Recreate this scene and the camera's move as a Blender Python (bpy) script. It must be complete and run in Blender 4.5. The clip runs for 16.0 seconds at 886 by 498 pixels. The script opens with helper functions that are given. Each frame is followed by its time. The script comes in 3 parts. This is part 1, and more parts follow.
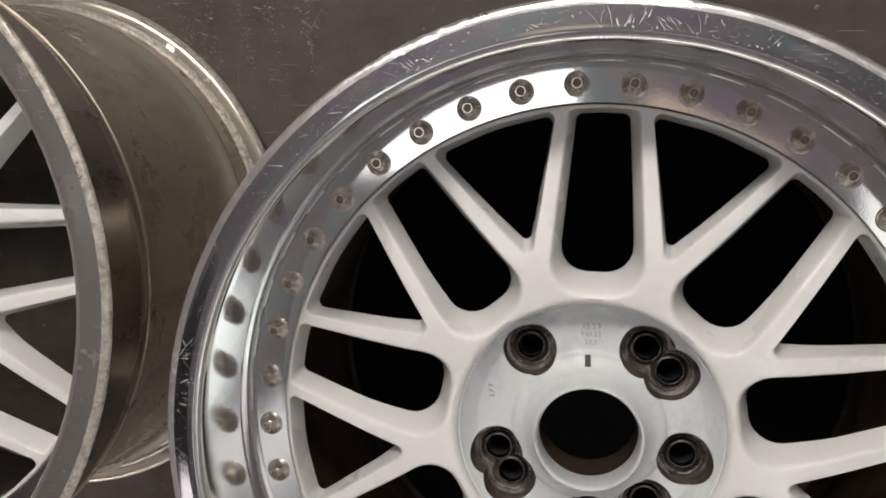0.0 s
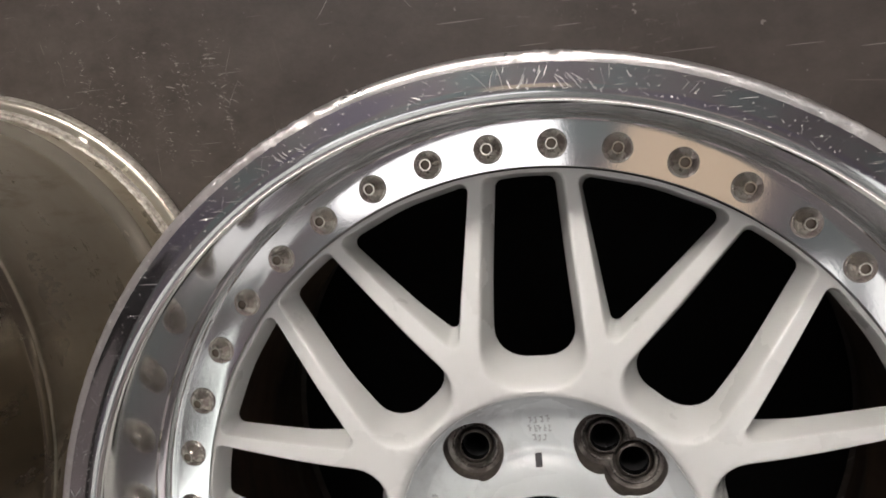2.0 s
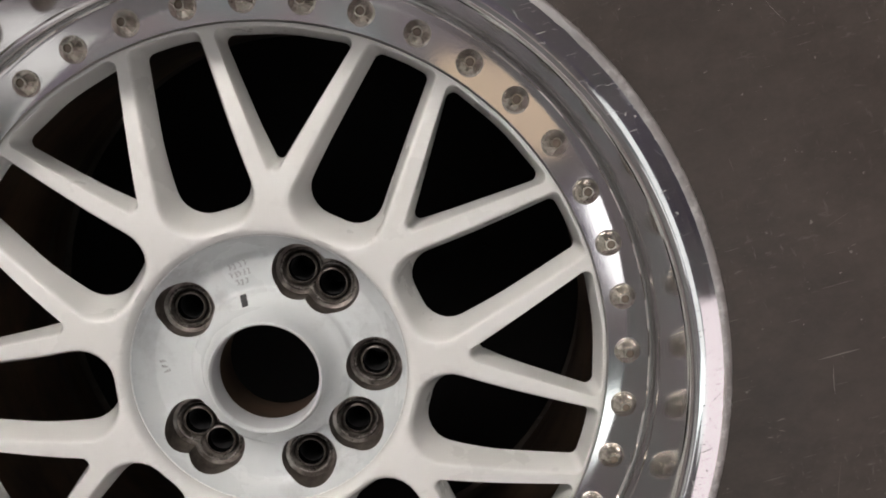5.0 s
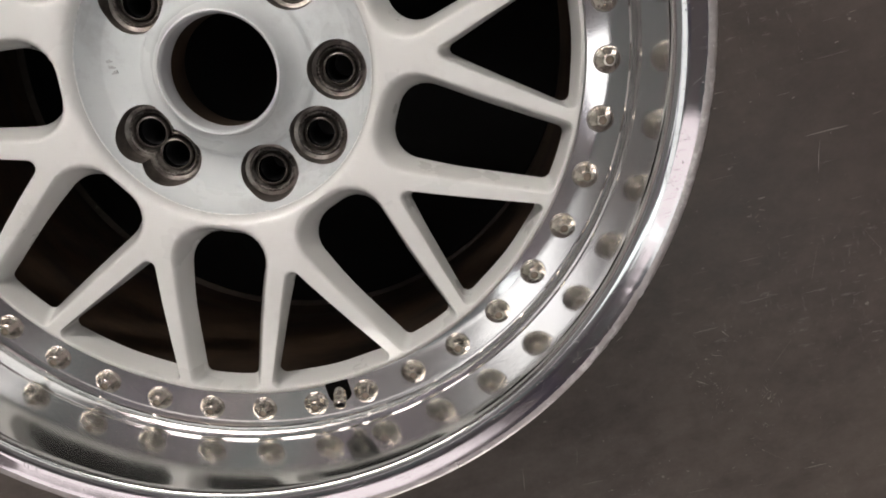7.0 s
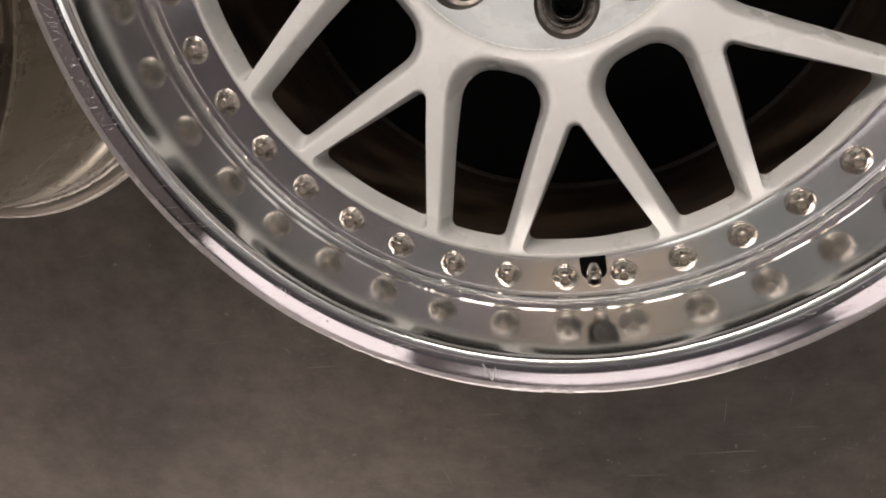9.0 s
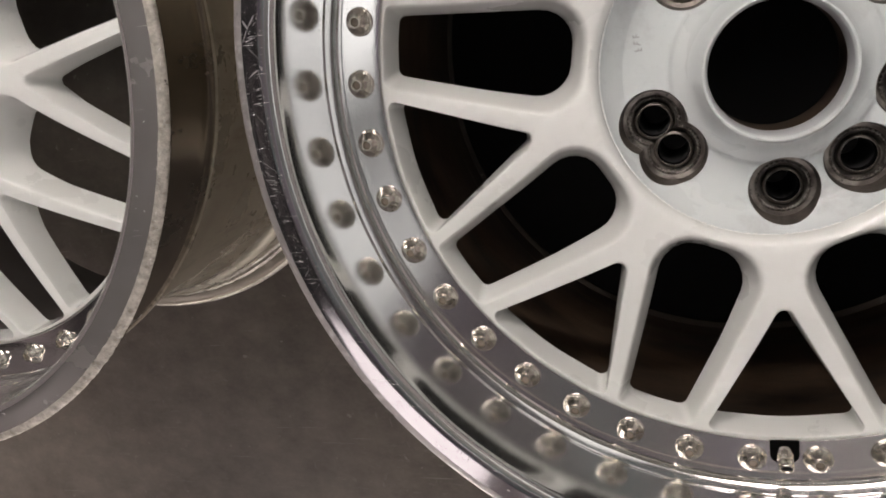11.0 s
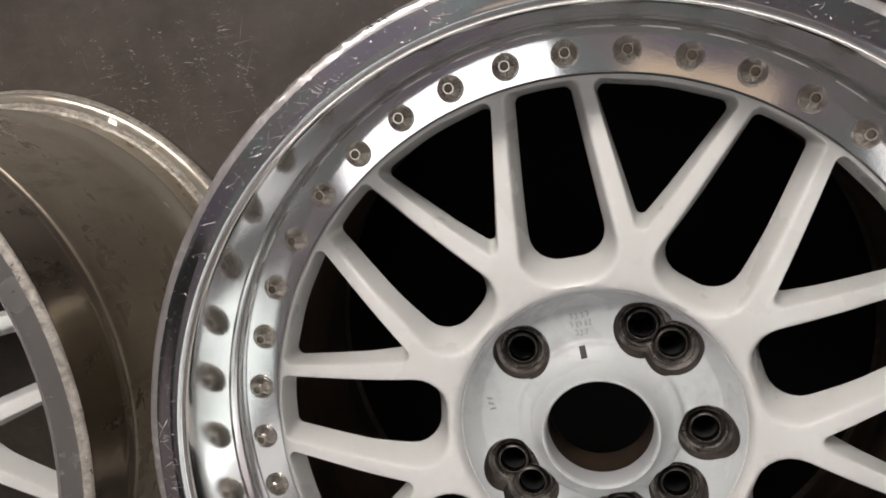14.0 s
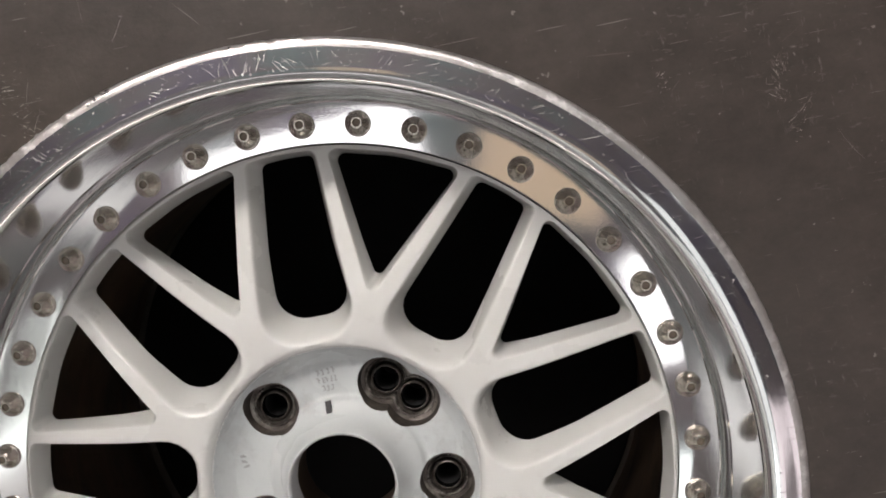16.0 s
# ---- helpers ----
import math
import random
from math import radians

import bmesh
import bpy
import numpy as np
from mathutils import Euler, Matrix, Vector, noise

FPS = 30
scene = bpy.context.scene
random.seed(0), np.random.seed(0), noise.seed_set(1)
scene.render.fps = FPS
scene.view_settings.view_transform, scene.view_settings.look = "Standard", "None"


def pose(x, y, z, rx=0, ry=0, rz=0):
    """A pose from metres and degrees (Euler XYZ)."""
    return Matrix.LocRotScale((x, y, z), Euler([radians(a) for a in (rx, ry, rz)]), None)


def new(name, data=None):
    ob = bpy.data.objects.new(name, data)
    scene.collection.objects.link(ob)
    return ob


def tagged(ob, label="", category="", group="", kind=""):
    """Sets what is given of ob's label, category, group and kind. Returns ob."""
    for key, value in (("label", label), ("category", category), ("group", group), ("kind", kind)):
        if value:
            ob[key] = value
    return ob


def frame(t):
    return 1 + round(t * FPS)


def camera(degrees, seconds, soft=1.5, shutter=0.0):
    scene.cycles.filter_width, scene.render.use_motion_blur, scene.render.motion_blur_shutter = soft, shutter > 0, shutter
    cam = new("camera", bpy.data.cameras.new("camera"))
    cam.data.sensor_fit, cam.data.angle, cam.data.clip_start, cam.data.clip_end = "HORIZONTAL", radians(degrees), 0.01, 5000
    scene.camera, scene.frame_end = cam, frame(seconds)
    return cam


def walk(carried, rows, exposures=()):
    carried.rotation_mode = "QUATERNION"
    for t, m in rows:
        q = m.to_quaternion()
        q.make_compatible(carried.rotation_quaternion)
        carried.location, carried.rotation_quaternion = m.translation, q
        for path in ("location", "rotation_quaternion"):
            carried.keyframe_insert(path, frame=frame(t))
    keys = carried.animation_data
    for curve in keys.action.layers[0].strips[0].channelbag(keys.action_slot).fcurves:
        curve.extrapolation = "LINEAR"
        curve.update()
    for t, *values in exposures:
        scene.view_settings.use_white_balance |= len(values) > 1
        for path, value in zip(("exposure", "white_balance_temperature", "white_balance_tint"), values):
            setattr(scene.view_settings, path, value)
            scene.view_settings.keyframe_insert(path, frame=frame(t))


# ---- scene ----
cam = camera(60.7, 16.0, soft=1.8)
# seconds, eye in metres, turn in degrees
PATH = [
    (0.0, -0.0089, 0.162, 0.6502, -7.37, 10.63, 1.36),
    (0.5, -0.0129, 0.1627, 0.6179, -8.13, 12.33, 1.01),
    (1.0, -0.0058, 0.1675, 0.6098, -7.92, 12.92, -0.28),
    (1.5, 0.0065, 0.1797, 0.5983, -6.9, 12.31, -2.35),
    (2.0, 0.0309, 0.1882, 0.5862, -6.43, 10.57, -5.07),
    (2.5, 0.0578, 0.1896, 0.5791, -6.43, 8.5, -7.9),
    (3.0, 0.0872, 0.1805, 0.5822, -6.48, 6.13, -10.46),
    (3.5, 0.1082, 0.1666, 0.5928, -7.05, 4.15, -12.83),
    (3.7, 0.1175, 0.1589, 0.5975, -7.23, 3.47, -13.67),
    (5.8, 0.1248, 0.0582, 0.6286, -10.89, -1.83, -16.36),
    (6.0, 0.1209, 0.0479, 0.6276, -11.73, -1.9, -16.39),
    (6.5, 0.1159, 0.0241, 0.6248, -14.39, -1.68, -15.98),
    (7.0, 0.1088, 0.0015, 0.6211, -17.46, -1.19, -15.05),
    (7.5, 0.0941, -0.0149, 0.616, -20.19, -0.01, -13.76),
    (8.0, 0.0691, -0.0238, 0.6096, -22.4, 2.12, -12.24),
    (8.5, 0.0441, -0.028, 0.6031, -22.92, 6.31, -11.3),
    (9.0, 0.0229, -0.0288, 0.5949, -22.71, 10.97, -10.86),
    (9.5, 0.0078, -0.0254, 0.5892, -21.7, 15.35, -10.5),
    (9.7, 0.0034, -0.0236, 0.5879, -21.13, 16.79, -10.42),
    (11.8, -0.0484, 0.0843, 0.5853, -16.29, 16.99, -8.03),
    (12.0, -0.0398, 0.096, 0.5867, -15.74, 17.03, -8.48),
    (12.5, -0.0243, 0.1169, 0.5929, -14.3, 16.0, -9.51),
    (13.0, -0.0139, 0.1353, 0.5997, -12.57, 14.55, -10.42),
    (13.5, -0.0023, 0.1502, 0.6083, -11.15, 13.19, -11.24),
    (14.0, 0.0211, 0.1621, 0.6189, -9.44, 10.68, -11.56),
    (14.5, 0.0508, 0.1673, 0.6257, -7.65, 8.03, -11.67),
    (15.0, 0.0777, 0.1664, 0.6289, -6.31, 5.06, -11.59),
    (15.5, 0.0957, 0.1611, 0.6317, -5.43, 2.2, -11.4),
    (16.0, 0.1012, 0.1529, 0.632, -5.35, 1.98, -11.3),
]
# the clip's white balance warms a little while the camera looks at the wheel's lower half
TINTS = [(0.0, 0.0, 6600, 12), (7.0, 0.0, 6600, 12), (8.5, 0.0, 6900, 15), (9.7, 0.0, 6900, 14), (11.8, 0.0, 6600, 12), (16.0, 0.0, 6600, 12)]
walk(cam, [(t, pose(x, y, z, rx, ry, rz)) for t, x, y, z, rx, ry, rz in PATH], TINTS)

# ---- light ----
scene.view_settings.exposure = 0.0
LAMP = 22.3
world = bpy.data.worlds.new("world")
scene.world = world
world.use_nodes = True
world.node_tree.nodes["Background"].inputs[0].default_value = (0.02, 0.02, 0.022, 1)
world.node_tree.nodes["Background"].inputs[1].default_value = 1.0


# ---- materials ----
class Nodes:
    """A small helper round a material's node tree."""

    def __init__(self, name):
        self.mat = bpy.data.materials.new(name)
        self.mat.use_nodes = True
        self.tree = self.mat.node_tree
        self.bsdf = self.tree.nodes["Principled BSDF"]
        self.coord = self.tree.nodes.new("ShaderNodeTexCoord")

    def node(self, kind, **values):
        n = self.tree.nodes.new(kind)
        for key, value in values.items():
            n.inputs[key.replace("_", " ")].default_value = value
        return n

    def link(self, a, b):
        self.tree.links.new(a, b)
        return self

    def mapped(self, scale=(1, 1, 1), turn=(0, 0, 0), move=(0, 0, 0)):
        m = self.node("ShaderNodeMapping", Scale=scale, Rotation=turn, Location=move)
        self.link(self.coord.outputs["Object"], m.inputs["Vector"])
        return m.outputs[0]

    def noise(self, scale, vector=None, detail=4.0, rough=0.55):
        n = self.node("ShaderNodeTexNoise", Scale=scale, Detail=detail, Roughness=rough)
        self.link(vector or self.coord.outputs["Object"], n.inputs["Vector"])
        return n.outputs["Fac"]

    def ramp(self, fac, *stops):
        r = self.node("ShaderNodeValToRGB")
        e = r.color_ramp.elements
        while len(e) < len(stops):
            e.new(0.5)
        for k, (at, c) in zip(e, stops):
            k.position = at
            k.color = (c, c, c, 1) if isinstance(c, (int, float)) else (*c, 1)
        self.link(fac, r.inputs[0])
        return r.outputs[0]

    def mix(self, fac, a, b, mode="MIX"):
        m = self.tree.nodes.new("ShaderNodeMix")
        m.data_type, m.blend_type = "RGBA", mode
        for slot, v in ((0, fac), (6, a), (7, b)):
            if isinstance(v, (int, float)):
                m.inputs[slot].default_value = v if slot == 0 else (v, v, v, 1)
            elif isinstance(v, tuple):
                m.inputs[slot].default_value = (*v, 1)
            else:
                self.link(v, m.inputs[slot])
        return m.outputs[2]

    def peak(self, a, b):
        return self.mix(1.0, a, b, "LIGHTEN")

    def scratches(self, scale, thin, turn, long=40.0, move=(0, 0, 0)):
        """Thin bright lines in one direction, 0 to 1."""
        v = self.mapped((scale, scale * long, scale), (0, 0, turn), move)
        return self.ramp(self.noise(1.0, v, 2.0, 0.4), (thin, 0.0), (thin + 0.02, 1.0))

    def set(self, **values):
        for key, v in values.items():
            slot = self.bsdf.inputs[key.replace("_", " ")]
            if isinstance(v, (int, float)):
                slot.default_value = v
            elif isinstance(v, tuple):
                slot.default_value = (*v, 1)
            else:
                self.link(v, slot)
        return self

    def bump(self, height, strength, distance):
        b = self.node("ShaderNodeBump", Strength=strength, Distance=distance)
        self.link(height, b.inputs["Height"])
        self.link(b.outputs[0], self.bsdf.inputs["Normal"])
        return self


def plain(name, colour, rough, metal=0.0):
    return Nodes(name).set(Base_Color=colour, Roughness=rough, Metallic=metal).mat


def make_polished():
    n = Nodes("polished aluminium")
    streak = n.noise(900.0, n.mapped((1, 1, 0.05)), 2.0)
    haze = n.noise(26.0, None, 5.0)
    fine = n.peak(n.scratches(70, 0.76, 0.4), n.scratches(60, 0.77, 2.1, 50, (3, 1, 0)))
    rough = n.mix(fine, n.ramp(haze, (0.35, 0.06), (0.7, 0.095)), 0.16)
    n.set(Base_Color=n.mix(n.noise(11.0, None, 3.0), n.mix(haze, (0.91, 0.89, 0.87), (0.84, 0.82, 0.80)), (0.86, 0.825, 0.87)), Metallic=1.0, Roughness=rough)
    return n.bump(streak, 0.05, 0.0002).mat


def make_lip_face():
    n = Nodes("scratched polished lip")
    haze = n.noise(40.0, None, 6.0)
    lines = n.peak(n.scratches(60, 0.74, 0.35), n.scratches(52, 0.745, 1.5, 36, (5, 2, 0)))
    lines = n.peak(lines, n.scratches(58, 0.745, 2.5, 44, (1, 7, 0)))
    pits = n.ramp(n.noise(520.0, None, 2.0), (0.73, 0.0), (0.76, 1.0))
    worn = n.peak(lines, pits)
    rough = n.mix(worn, n.ramp(haze, (0.35, 0.065), (0.72, 0.115)), 0.50)
    n.set(Base_Color=n.mix(worn, (0.70, 0.70, 0.71), (0.90, 0.90, 0.89)), Metallic=1.0, Roughness=rough)
    return n.bump(worn, 0.5, -0.0003).mat


def make_lip_dull():
    n = Nodes("hazed polished lip")
    haze = n.noise(30.0, None, 6.0)
    worn = n.peak(n.scratches(48, 0.74, 0.35), n.scratches(40, 0.75, 1.7, 30, (5, 2, 0)))
    rough = n.mix(worn, n.ramp(haze, (0.35, 0.20), (0.72, 0.30)), 0.4)
    n.set(Base_Color=n.mix(haze, (0.20, 0.188, 0.18), (0.29, 0.275, 0.265)), Metallic=0.55, Roughness=rough)
    return n.bump(worn, 0.10, -0.0003).mat


def make_rash():
    n = Nodes("kerbed bare aluminium edge")
    chew = n.noise(170.0, n.mapped((1, 1, 1.5)), 5.0, 0.6)
    cloud = n.noise(30.0, None, 4.0, 0.6)
    patch = n.ramp(n.noise(14.0, None, 4.0, 0.6), (0.45, 0.0), (0.58, 1.0))
    rub = n.mix(1.0, patch, n.ramp(chew, (0.48, 0.0), (0.66, 1.0)), "MULTIPLY")
    col = n.mix(n.mix(0.5, chew, cloud), (0.42, 0.405, 0.395), (0.70, 0.685, 0.67))
    n.set(Base_Color=n.mix(rub, col, (0.86, 0.845, 0.83)), Metallic=0.8, Roughness=n.mix(rub, n.ramp(cloud, (0.3, 0.26), (0.7, 0.38)), 0.46))
    return n.bump(n.mix(0.4, chew, rub), 0.45, 0.0008).mat


def make_lip_back():
    n = Nodes("tarnished glossy bead seat")
    stain = n.noise(13.0, n.mapped((1, 1, 2.0)), 6.0, 0.62)
    smear = n.ramp(n.noise(34.0, n.mapped((1, 1, 0.5), (0, 0, 0), (2, 3, 1)), 5.0, 0.7), (0.56, 0.0), (0.66, 1.0))
    col = n.mix(stain, (0.24, 0.213, 0.178), (0.46, 0.42, 0.365))
    n.set(Base_Color=n.mix(n.mix(0.7, 0.0, smear), col, (0.11, 0.098, 0.082)), Metallic=1.0, Roughness=n.mix(smear, n.ramp(stain, (0.3, 0.14), (0.7, 0.22)), 0.38))
    return n.bump(n.mix(0.5, stain, n.noise(45.0, n.mapped((1, 1, 1.2)), 5.0, 0.65)), 0.22, 0.0012).mat


def make_pale_band():
    # the overhead light these upturned bands catch is painted in as a paler colour
    n = Nodes("barrel band paled for the light it catches")
    dirt = n.noise(16.0, n.mapped((1, 1, 2.0)), 7.0, 0.62)
    nick = n.ramp(n.noise(46.0, n.mapped((1, 1, 0.6)), 4.0, 0.7), (0.70, 0.0), (0.72, 1.0))
    col = n.mix(dirt, (0.29, 0.265, 0.21), (0.50, 0.465, 0.39))
    n.set(Base_Color=n.mix(nick, col, (0.07, 0.06, 0.05)), Metallic=0.6, Roughness=n.ramp(dirt, (0.3, 0.30), (0.7, 0.18)))
    return n.bump(n.mix(0.5, dirt, nick), 0.3, -0.0015).mat


def make_chewed():
    n = Nodes("tool-scuffed bead ridge")
    chew = n.noise(190.0, None, 6.0, 0.75)
    gouge = n.ramp(n.noise(60.0, None, 5.0, 0.75), (0.64, 0.0), (0.67, 1.0))
    col = n.ramp(chew, (0.34, (0.24, 0.215, 0.175)), (0.64, (0.66, 0.63, 0.57)))
    n.set(Base_Color=n.mix(gouge, col, (0.05, 0.045, 0.04)), Metallic=0.4, Roughness=0.45)
    return n.bump(n.mix(0.5, chew, gouge), 0.7, -0.0015).mat


def make_barrel():
    n = Nodes("dull brake-dusted aluminium")
    dirt = n.noise(11.0, n.mapped((1, 1, 2.2)), 8.0, 0.66)
    grime = n.ramp(n.noise(38.0, n.mapped((1, 1, 0.35), (0, 0, 0), (1, 4, 2)), 6.0, 0.72), (0.52, 0.0), (0.72, 0.75))
    speck = n.ramp(n.noise(160.0, n.mapped((1, 1, 0.2)), 3.0), (0.70, 0.0), (0.76, 1.0))
    col = n.mix(dirt, (0.205, 0.178, 0.134), (0.40, 0.362, 0.285))
    col = n.mix(grime, col, (0.115, 0.095, 0.07))
    col = n.mix(n.mix(0.3, 0.0, speck), col, (0.62, 0.59, 0.52))
    n.set(Base_Color=col, Metallic=0.5, Roughness=n.mix(grime, n.ramp(dirt, (0.3, 0.36), (0.7, 0.22)), 0.5))
    return n.bump(n.mix(0.5, dirt, grime), 0.22, 0.0012).mat


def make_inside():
    # brake-dust brown, with the well's shade darkening the colour further
    n = Nodes("brown brake-dusted inner barrel, darkened for shade")
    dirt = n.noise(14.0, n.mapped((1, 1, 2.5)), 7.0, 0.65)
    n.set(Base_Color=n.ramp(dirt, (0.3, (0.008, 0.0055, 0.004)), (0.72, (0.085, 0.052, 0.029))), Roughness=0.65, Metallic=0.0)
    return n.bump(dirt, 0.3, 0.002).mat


def make_lit_inside():
    # a paler copy of the lining: light falling in is put into its colour
    n = Nodes("grey inner barrel lightened for light falling in")
    dirt = n.noise(10.0, n.mapped((1, 1, 2.5)), 6.0, 0.6)
    n.set(Base_Color=n.mix(dirt, (0.10, 0.088, 0.082), (0.16, 0.143, 0.134)), Roughness=0.55, Metallic=0.2)
    return n.bump(dirt, 0.15, 0.002).mat


def make_white():
    n = Nodes("white satin wheel paint")
    big = n.noise(18.0, None, 5.0)
    fine = n.noise(700.0, None, 3.0)
    dust_and_light = n.ramp(n.noise(60.0, None, 6.0, 0.7), (0.60, 0.0), (0.78, 0.5))
    col = n.mix(big, (0.785, 0.80, 0.77), (0.845, 0.855, 0.83))
    n.set(Base_Color=n.mix(dust_and_light, col, (0.70, 0.70, 0.67)), Roughness=n.ramp(big, (0.3, 0.24), (0.7, 0.36)))
    n.set(Coat_Weight=0.85, Coat_Roughness=0.085)
    return n.bump(fine, 0.03, 0.0002).mat


def make_seat():
    n = Nodes("oily dark steel seat")
    ring = n.noise(320.0, n.mapped((1, 1, 0.3)), 5.0, 0.7)
    rub = n.ramp(n.noise(60.0, n.mapped((1, 1, 3.0)), 3.0), (0.46, 0.0), (0.66, 1.0))
    col = n.mix(rub, (0.075, 0.064, 0.056), (0.34, 0.315, 0.285))
    n.set(Base_Color=col, Metallic=0.6, Roughness=n.ramp(ring, (0.3, 0.24), (0.7, 0.42)))
    return n.bump(ring, 0.12, 0.0005).mat


def make_worn():
    n = Nodes("rubbed bright steel ring")
    rub = n.ramp(n.noise(150.0, None, 5.0, 0.7), (0.42, 0.0), (0.60, 1.0))
    n.set(Base_Color=n.mix(rub, (0.10, 0.088, 0.078), (0.50, 0.475, 0.44)), Metallic=0.5, Roughness=0.38)
    return n.bump(rub, 0.2, 0.0004).mat


def make_seat_wall():
    n = Nodes("sooty bare counterbore")
    soot = n.noise(110.0, None, 6.0, 0.7)
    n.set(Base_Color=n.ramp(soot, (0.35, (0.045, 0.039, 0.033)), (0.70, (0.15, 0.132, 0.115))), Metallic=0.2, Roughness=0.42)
    return n.bump(soot, 0.3, 0.0005).mat


def make_hub():
    n = Nodes("thin cool white hub paint")
    cloud = n.noise(34.0, None, 6.0, 0.65)
    swirl = n.noise(12.0, n.mapped((1, 1, 4)), 4.0)
    wear = n.ramp(n.noise(95.0, None, 5.0, 0.7), (0.60, 0.0), (0.74, 0.7))
    col = n.mix(cloud, (0.585, 0.635, 0.64), (0.705, 0.735, 0.73))
    smudge = n.ramp(n.noise(21.0, n.mapped((1, 1, 1), (0, 0, 0.6), (2, 5, 0)), 7.0, 0.7), (0.54, 0.0), (0.72, 0.8))
    col = n.mix(smudge, col, (0.46, 0.475, 0.475))
    n.set(Base_Color=n.mix(wear, col, (0.52, 0.55, 0.56)), Roughness=n.ramp(swirl, (0.3, 0.20), (0.7, 0.40)), Coat_Weight=0.2, Coat_Roughness=0.2)
    return n.bump(cloud, 0.10, 0.0008).mat


def make_buffed():
    n = Nodes("buffed aluminium inner wall")
    haze = n.noise(22.0, n.mapped((1, 1, 0.4)), 5.0)
    film = n.noise(120.0, n.mapped((1, 1, 0.5)), 5.0, 0.65)
    col = n.mix(haze, (0.68, 0.665, 0.65), (0.58, 0.60, 0.585))
    n.set(Base_Color=n.mix(n.mix(0.4, 0.0, film), col, (0.64, 0.63, 0.61)), Metallic=0.95, Roughness=n.ramp(haze, (0.3, 0.11), (0.7, 0.155)))
    return n.bump(film, 0.02, 0.0003).mat


def make_bolt():
    n = Nodes("nickel-plated bolt steel")
    tarnish = n.noise(240.0, None, 4.0)
    n.set(Base_Color=n.mix(tarnish, (0.44, 0.41, 0.36), (0.68, 0.65, 0.585)), Metallic=1.0, Roughness=n.ramp(tarnish, (0.3, 0.15), (0.7, 0.27)))
    return n.mat


def make_floor():
    n = Nodes("scuffed dark grey sheet")
    broad = n.noise(1.7, None, 5.0, 0.6)
    cloud = n.noise(9.0, None, 6.0, 0.65)
    grain = n.noise(240.0, None, 4.0, 0.6)
    patch = n.ramp(n.noise(5.0, n.mapped((1, 1, 1), (0, 0, 0), (3, 1, 0)), 3.0), (0.50, 0.0), (0.66, 1.0))
    hatch = n.peak(n.ramp(n.noise(1.0, n.mapped((46, 190, 40), (0, 0, 1.1)), 4.0, 0.7), (0.60, 0.0), (0.74, 1.0)), n.ramp(n.noise(1.0, n.mapped((170, 50, 40), (0, 0, 0.5), (4, 2, 0)), 4.0, 0.7), (0.61, 0.0), (0.75, 1.0)))
    scuff = n.mix(1.0, patch, hatch, "MULTIPLY")
    speck = n.ramp(n.noise(130.0, None, 2.0, 0.5), (0.73, 0.0), (0.77, 1.0))
    hair = n.peak(n.scratches(14, 0.755, 0.9, 40), n.scratches(12, 0.76, 2.3, 45, (3, 1, 0)))
    mottle = n.ramp(n.mix(0.65, cloud, n.noise(28.0, n.mapped((0.75, 1.0, 1)), 7.0, 0.75)), (0.36, 0.0), (0.64, 1.0))
    col = n.mix(n.mix(0.6, broad, mottle), (0.032, 0.0256, 0.0224), (0.090, 0.0731, 0.0640))
    # brighter light towards the south-west is painted into the floor colour, in two steps
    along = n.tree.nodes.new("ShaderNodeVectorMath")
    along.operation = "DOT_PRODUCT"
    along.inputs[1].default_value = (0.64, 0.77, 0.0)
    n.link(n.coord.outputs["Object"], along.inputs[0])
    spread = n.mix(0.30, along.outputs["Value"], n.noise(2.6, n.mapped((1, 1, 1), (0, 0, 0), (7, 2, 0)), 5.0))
    dust_and_light, lit_corner = n.ramp(spread, (0.21, 1.0), (0.58, 0.0)), n.ramp(spread, (0.06, 1.0), (0.26, 0.0))
    col = n.mix(dust_and_light, col, n.mix(mottle, (0.066, 0.0555, 0.0455), (0.148, 0.1265, 0.106)))
    col = n.mix(lit_corner, col, n.mix(mottle, (0.120, 0.1027, 0.0864), (0.226, 0.196, 0.167)))
    col = n.mix(n.mix(0.6, 0.0, n.peak(n.peak(scuff, speck), hair)), col, (0.29, 0.27, 0.245))
    n.set(Base_Color=col, Roughness=n.ramp(mottle, (0.0, 0.32), (1.0, 0.50)), Specular_IOR_Level=0.45)
    return n.bump(n.mix(0.5, grain, mottle), 0.28, 0.0012).mat


def make_nick():
    n = Nodes("bright gouged aluminium")
    geo = n.tree.nodes.new("ShaderNodeNewGeometry")
    n.set(Base_Color=n.ramp(geo.outputs["Random Per Island"], (0.0, (0.30, 0.30, 0.305)), (0.5, (0.62, 0.62, 0.62)), (1.0, (0.95, 0.95, 0.93))), Roughness=0.5, Metallic=0.3)
    return n.mat


def make_scuff():
    n = Nodes("pale chalky scuff")
    geo = n.tree.nodes.new("ShaderNodeNewGeometry")
    n.set(Base_Color=n.ramp(geo.outputs["Random Per Island"], (0.0, (0.09, 0.075, 0.064)), (0.7, (0.19, 0.165, 0.145)), (1.0, (0.40, 0.37, 0.34))), Roughness=0.7)
    return n.mat


def make_wall(name, low, high):
    n = Nodes(name)
    big = n.noise(1.2, None, 5.0)
    n.set(Base_Color=n.mix(big, low, high), Roughness=0.7)
    return n.bump(n.noise(60.0), 0.1, 0.002).mat


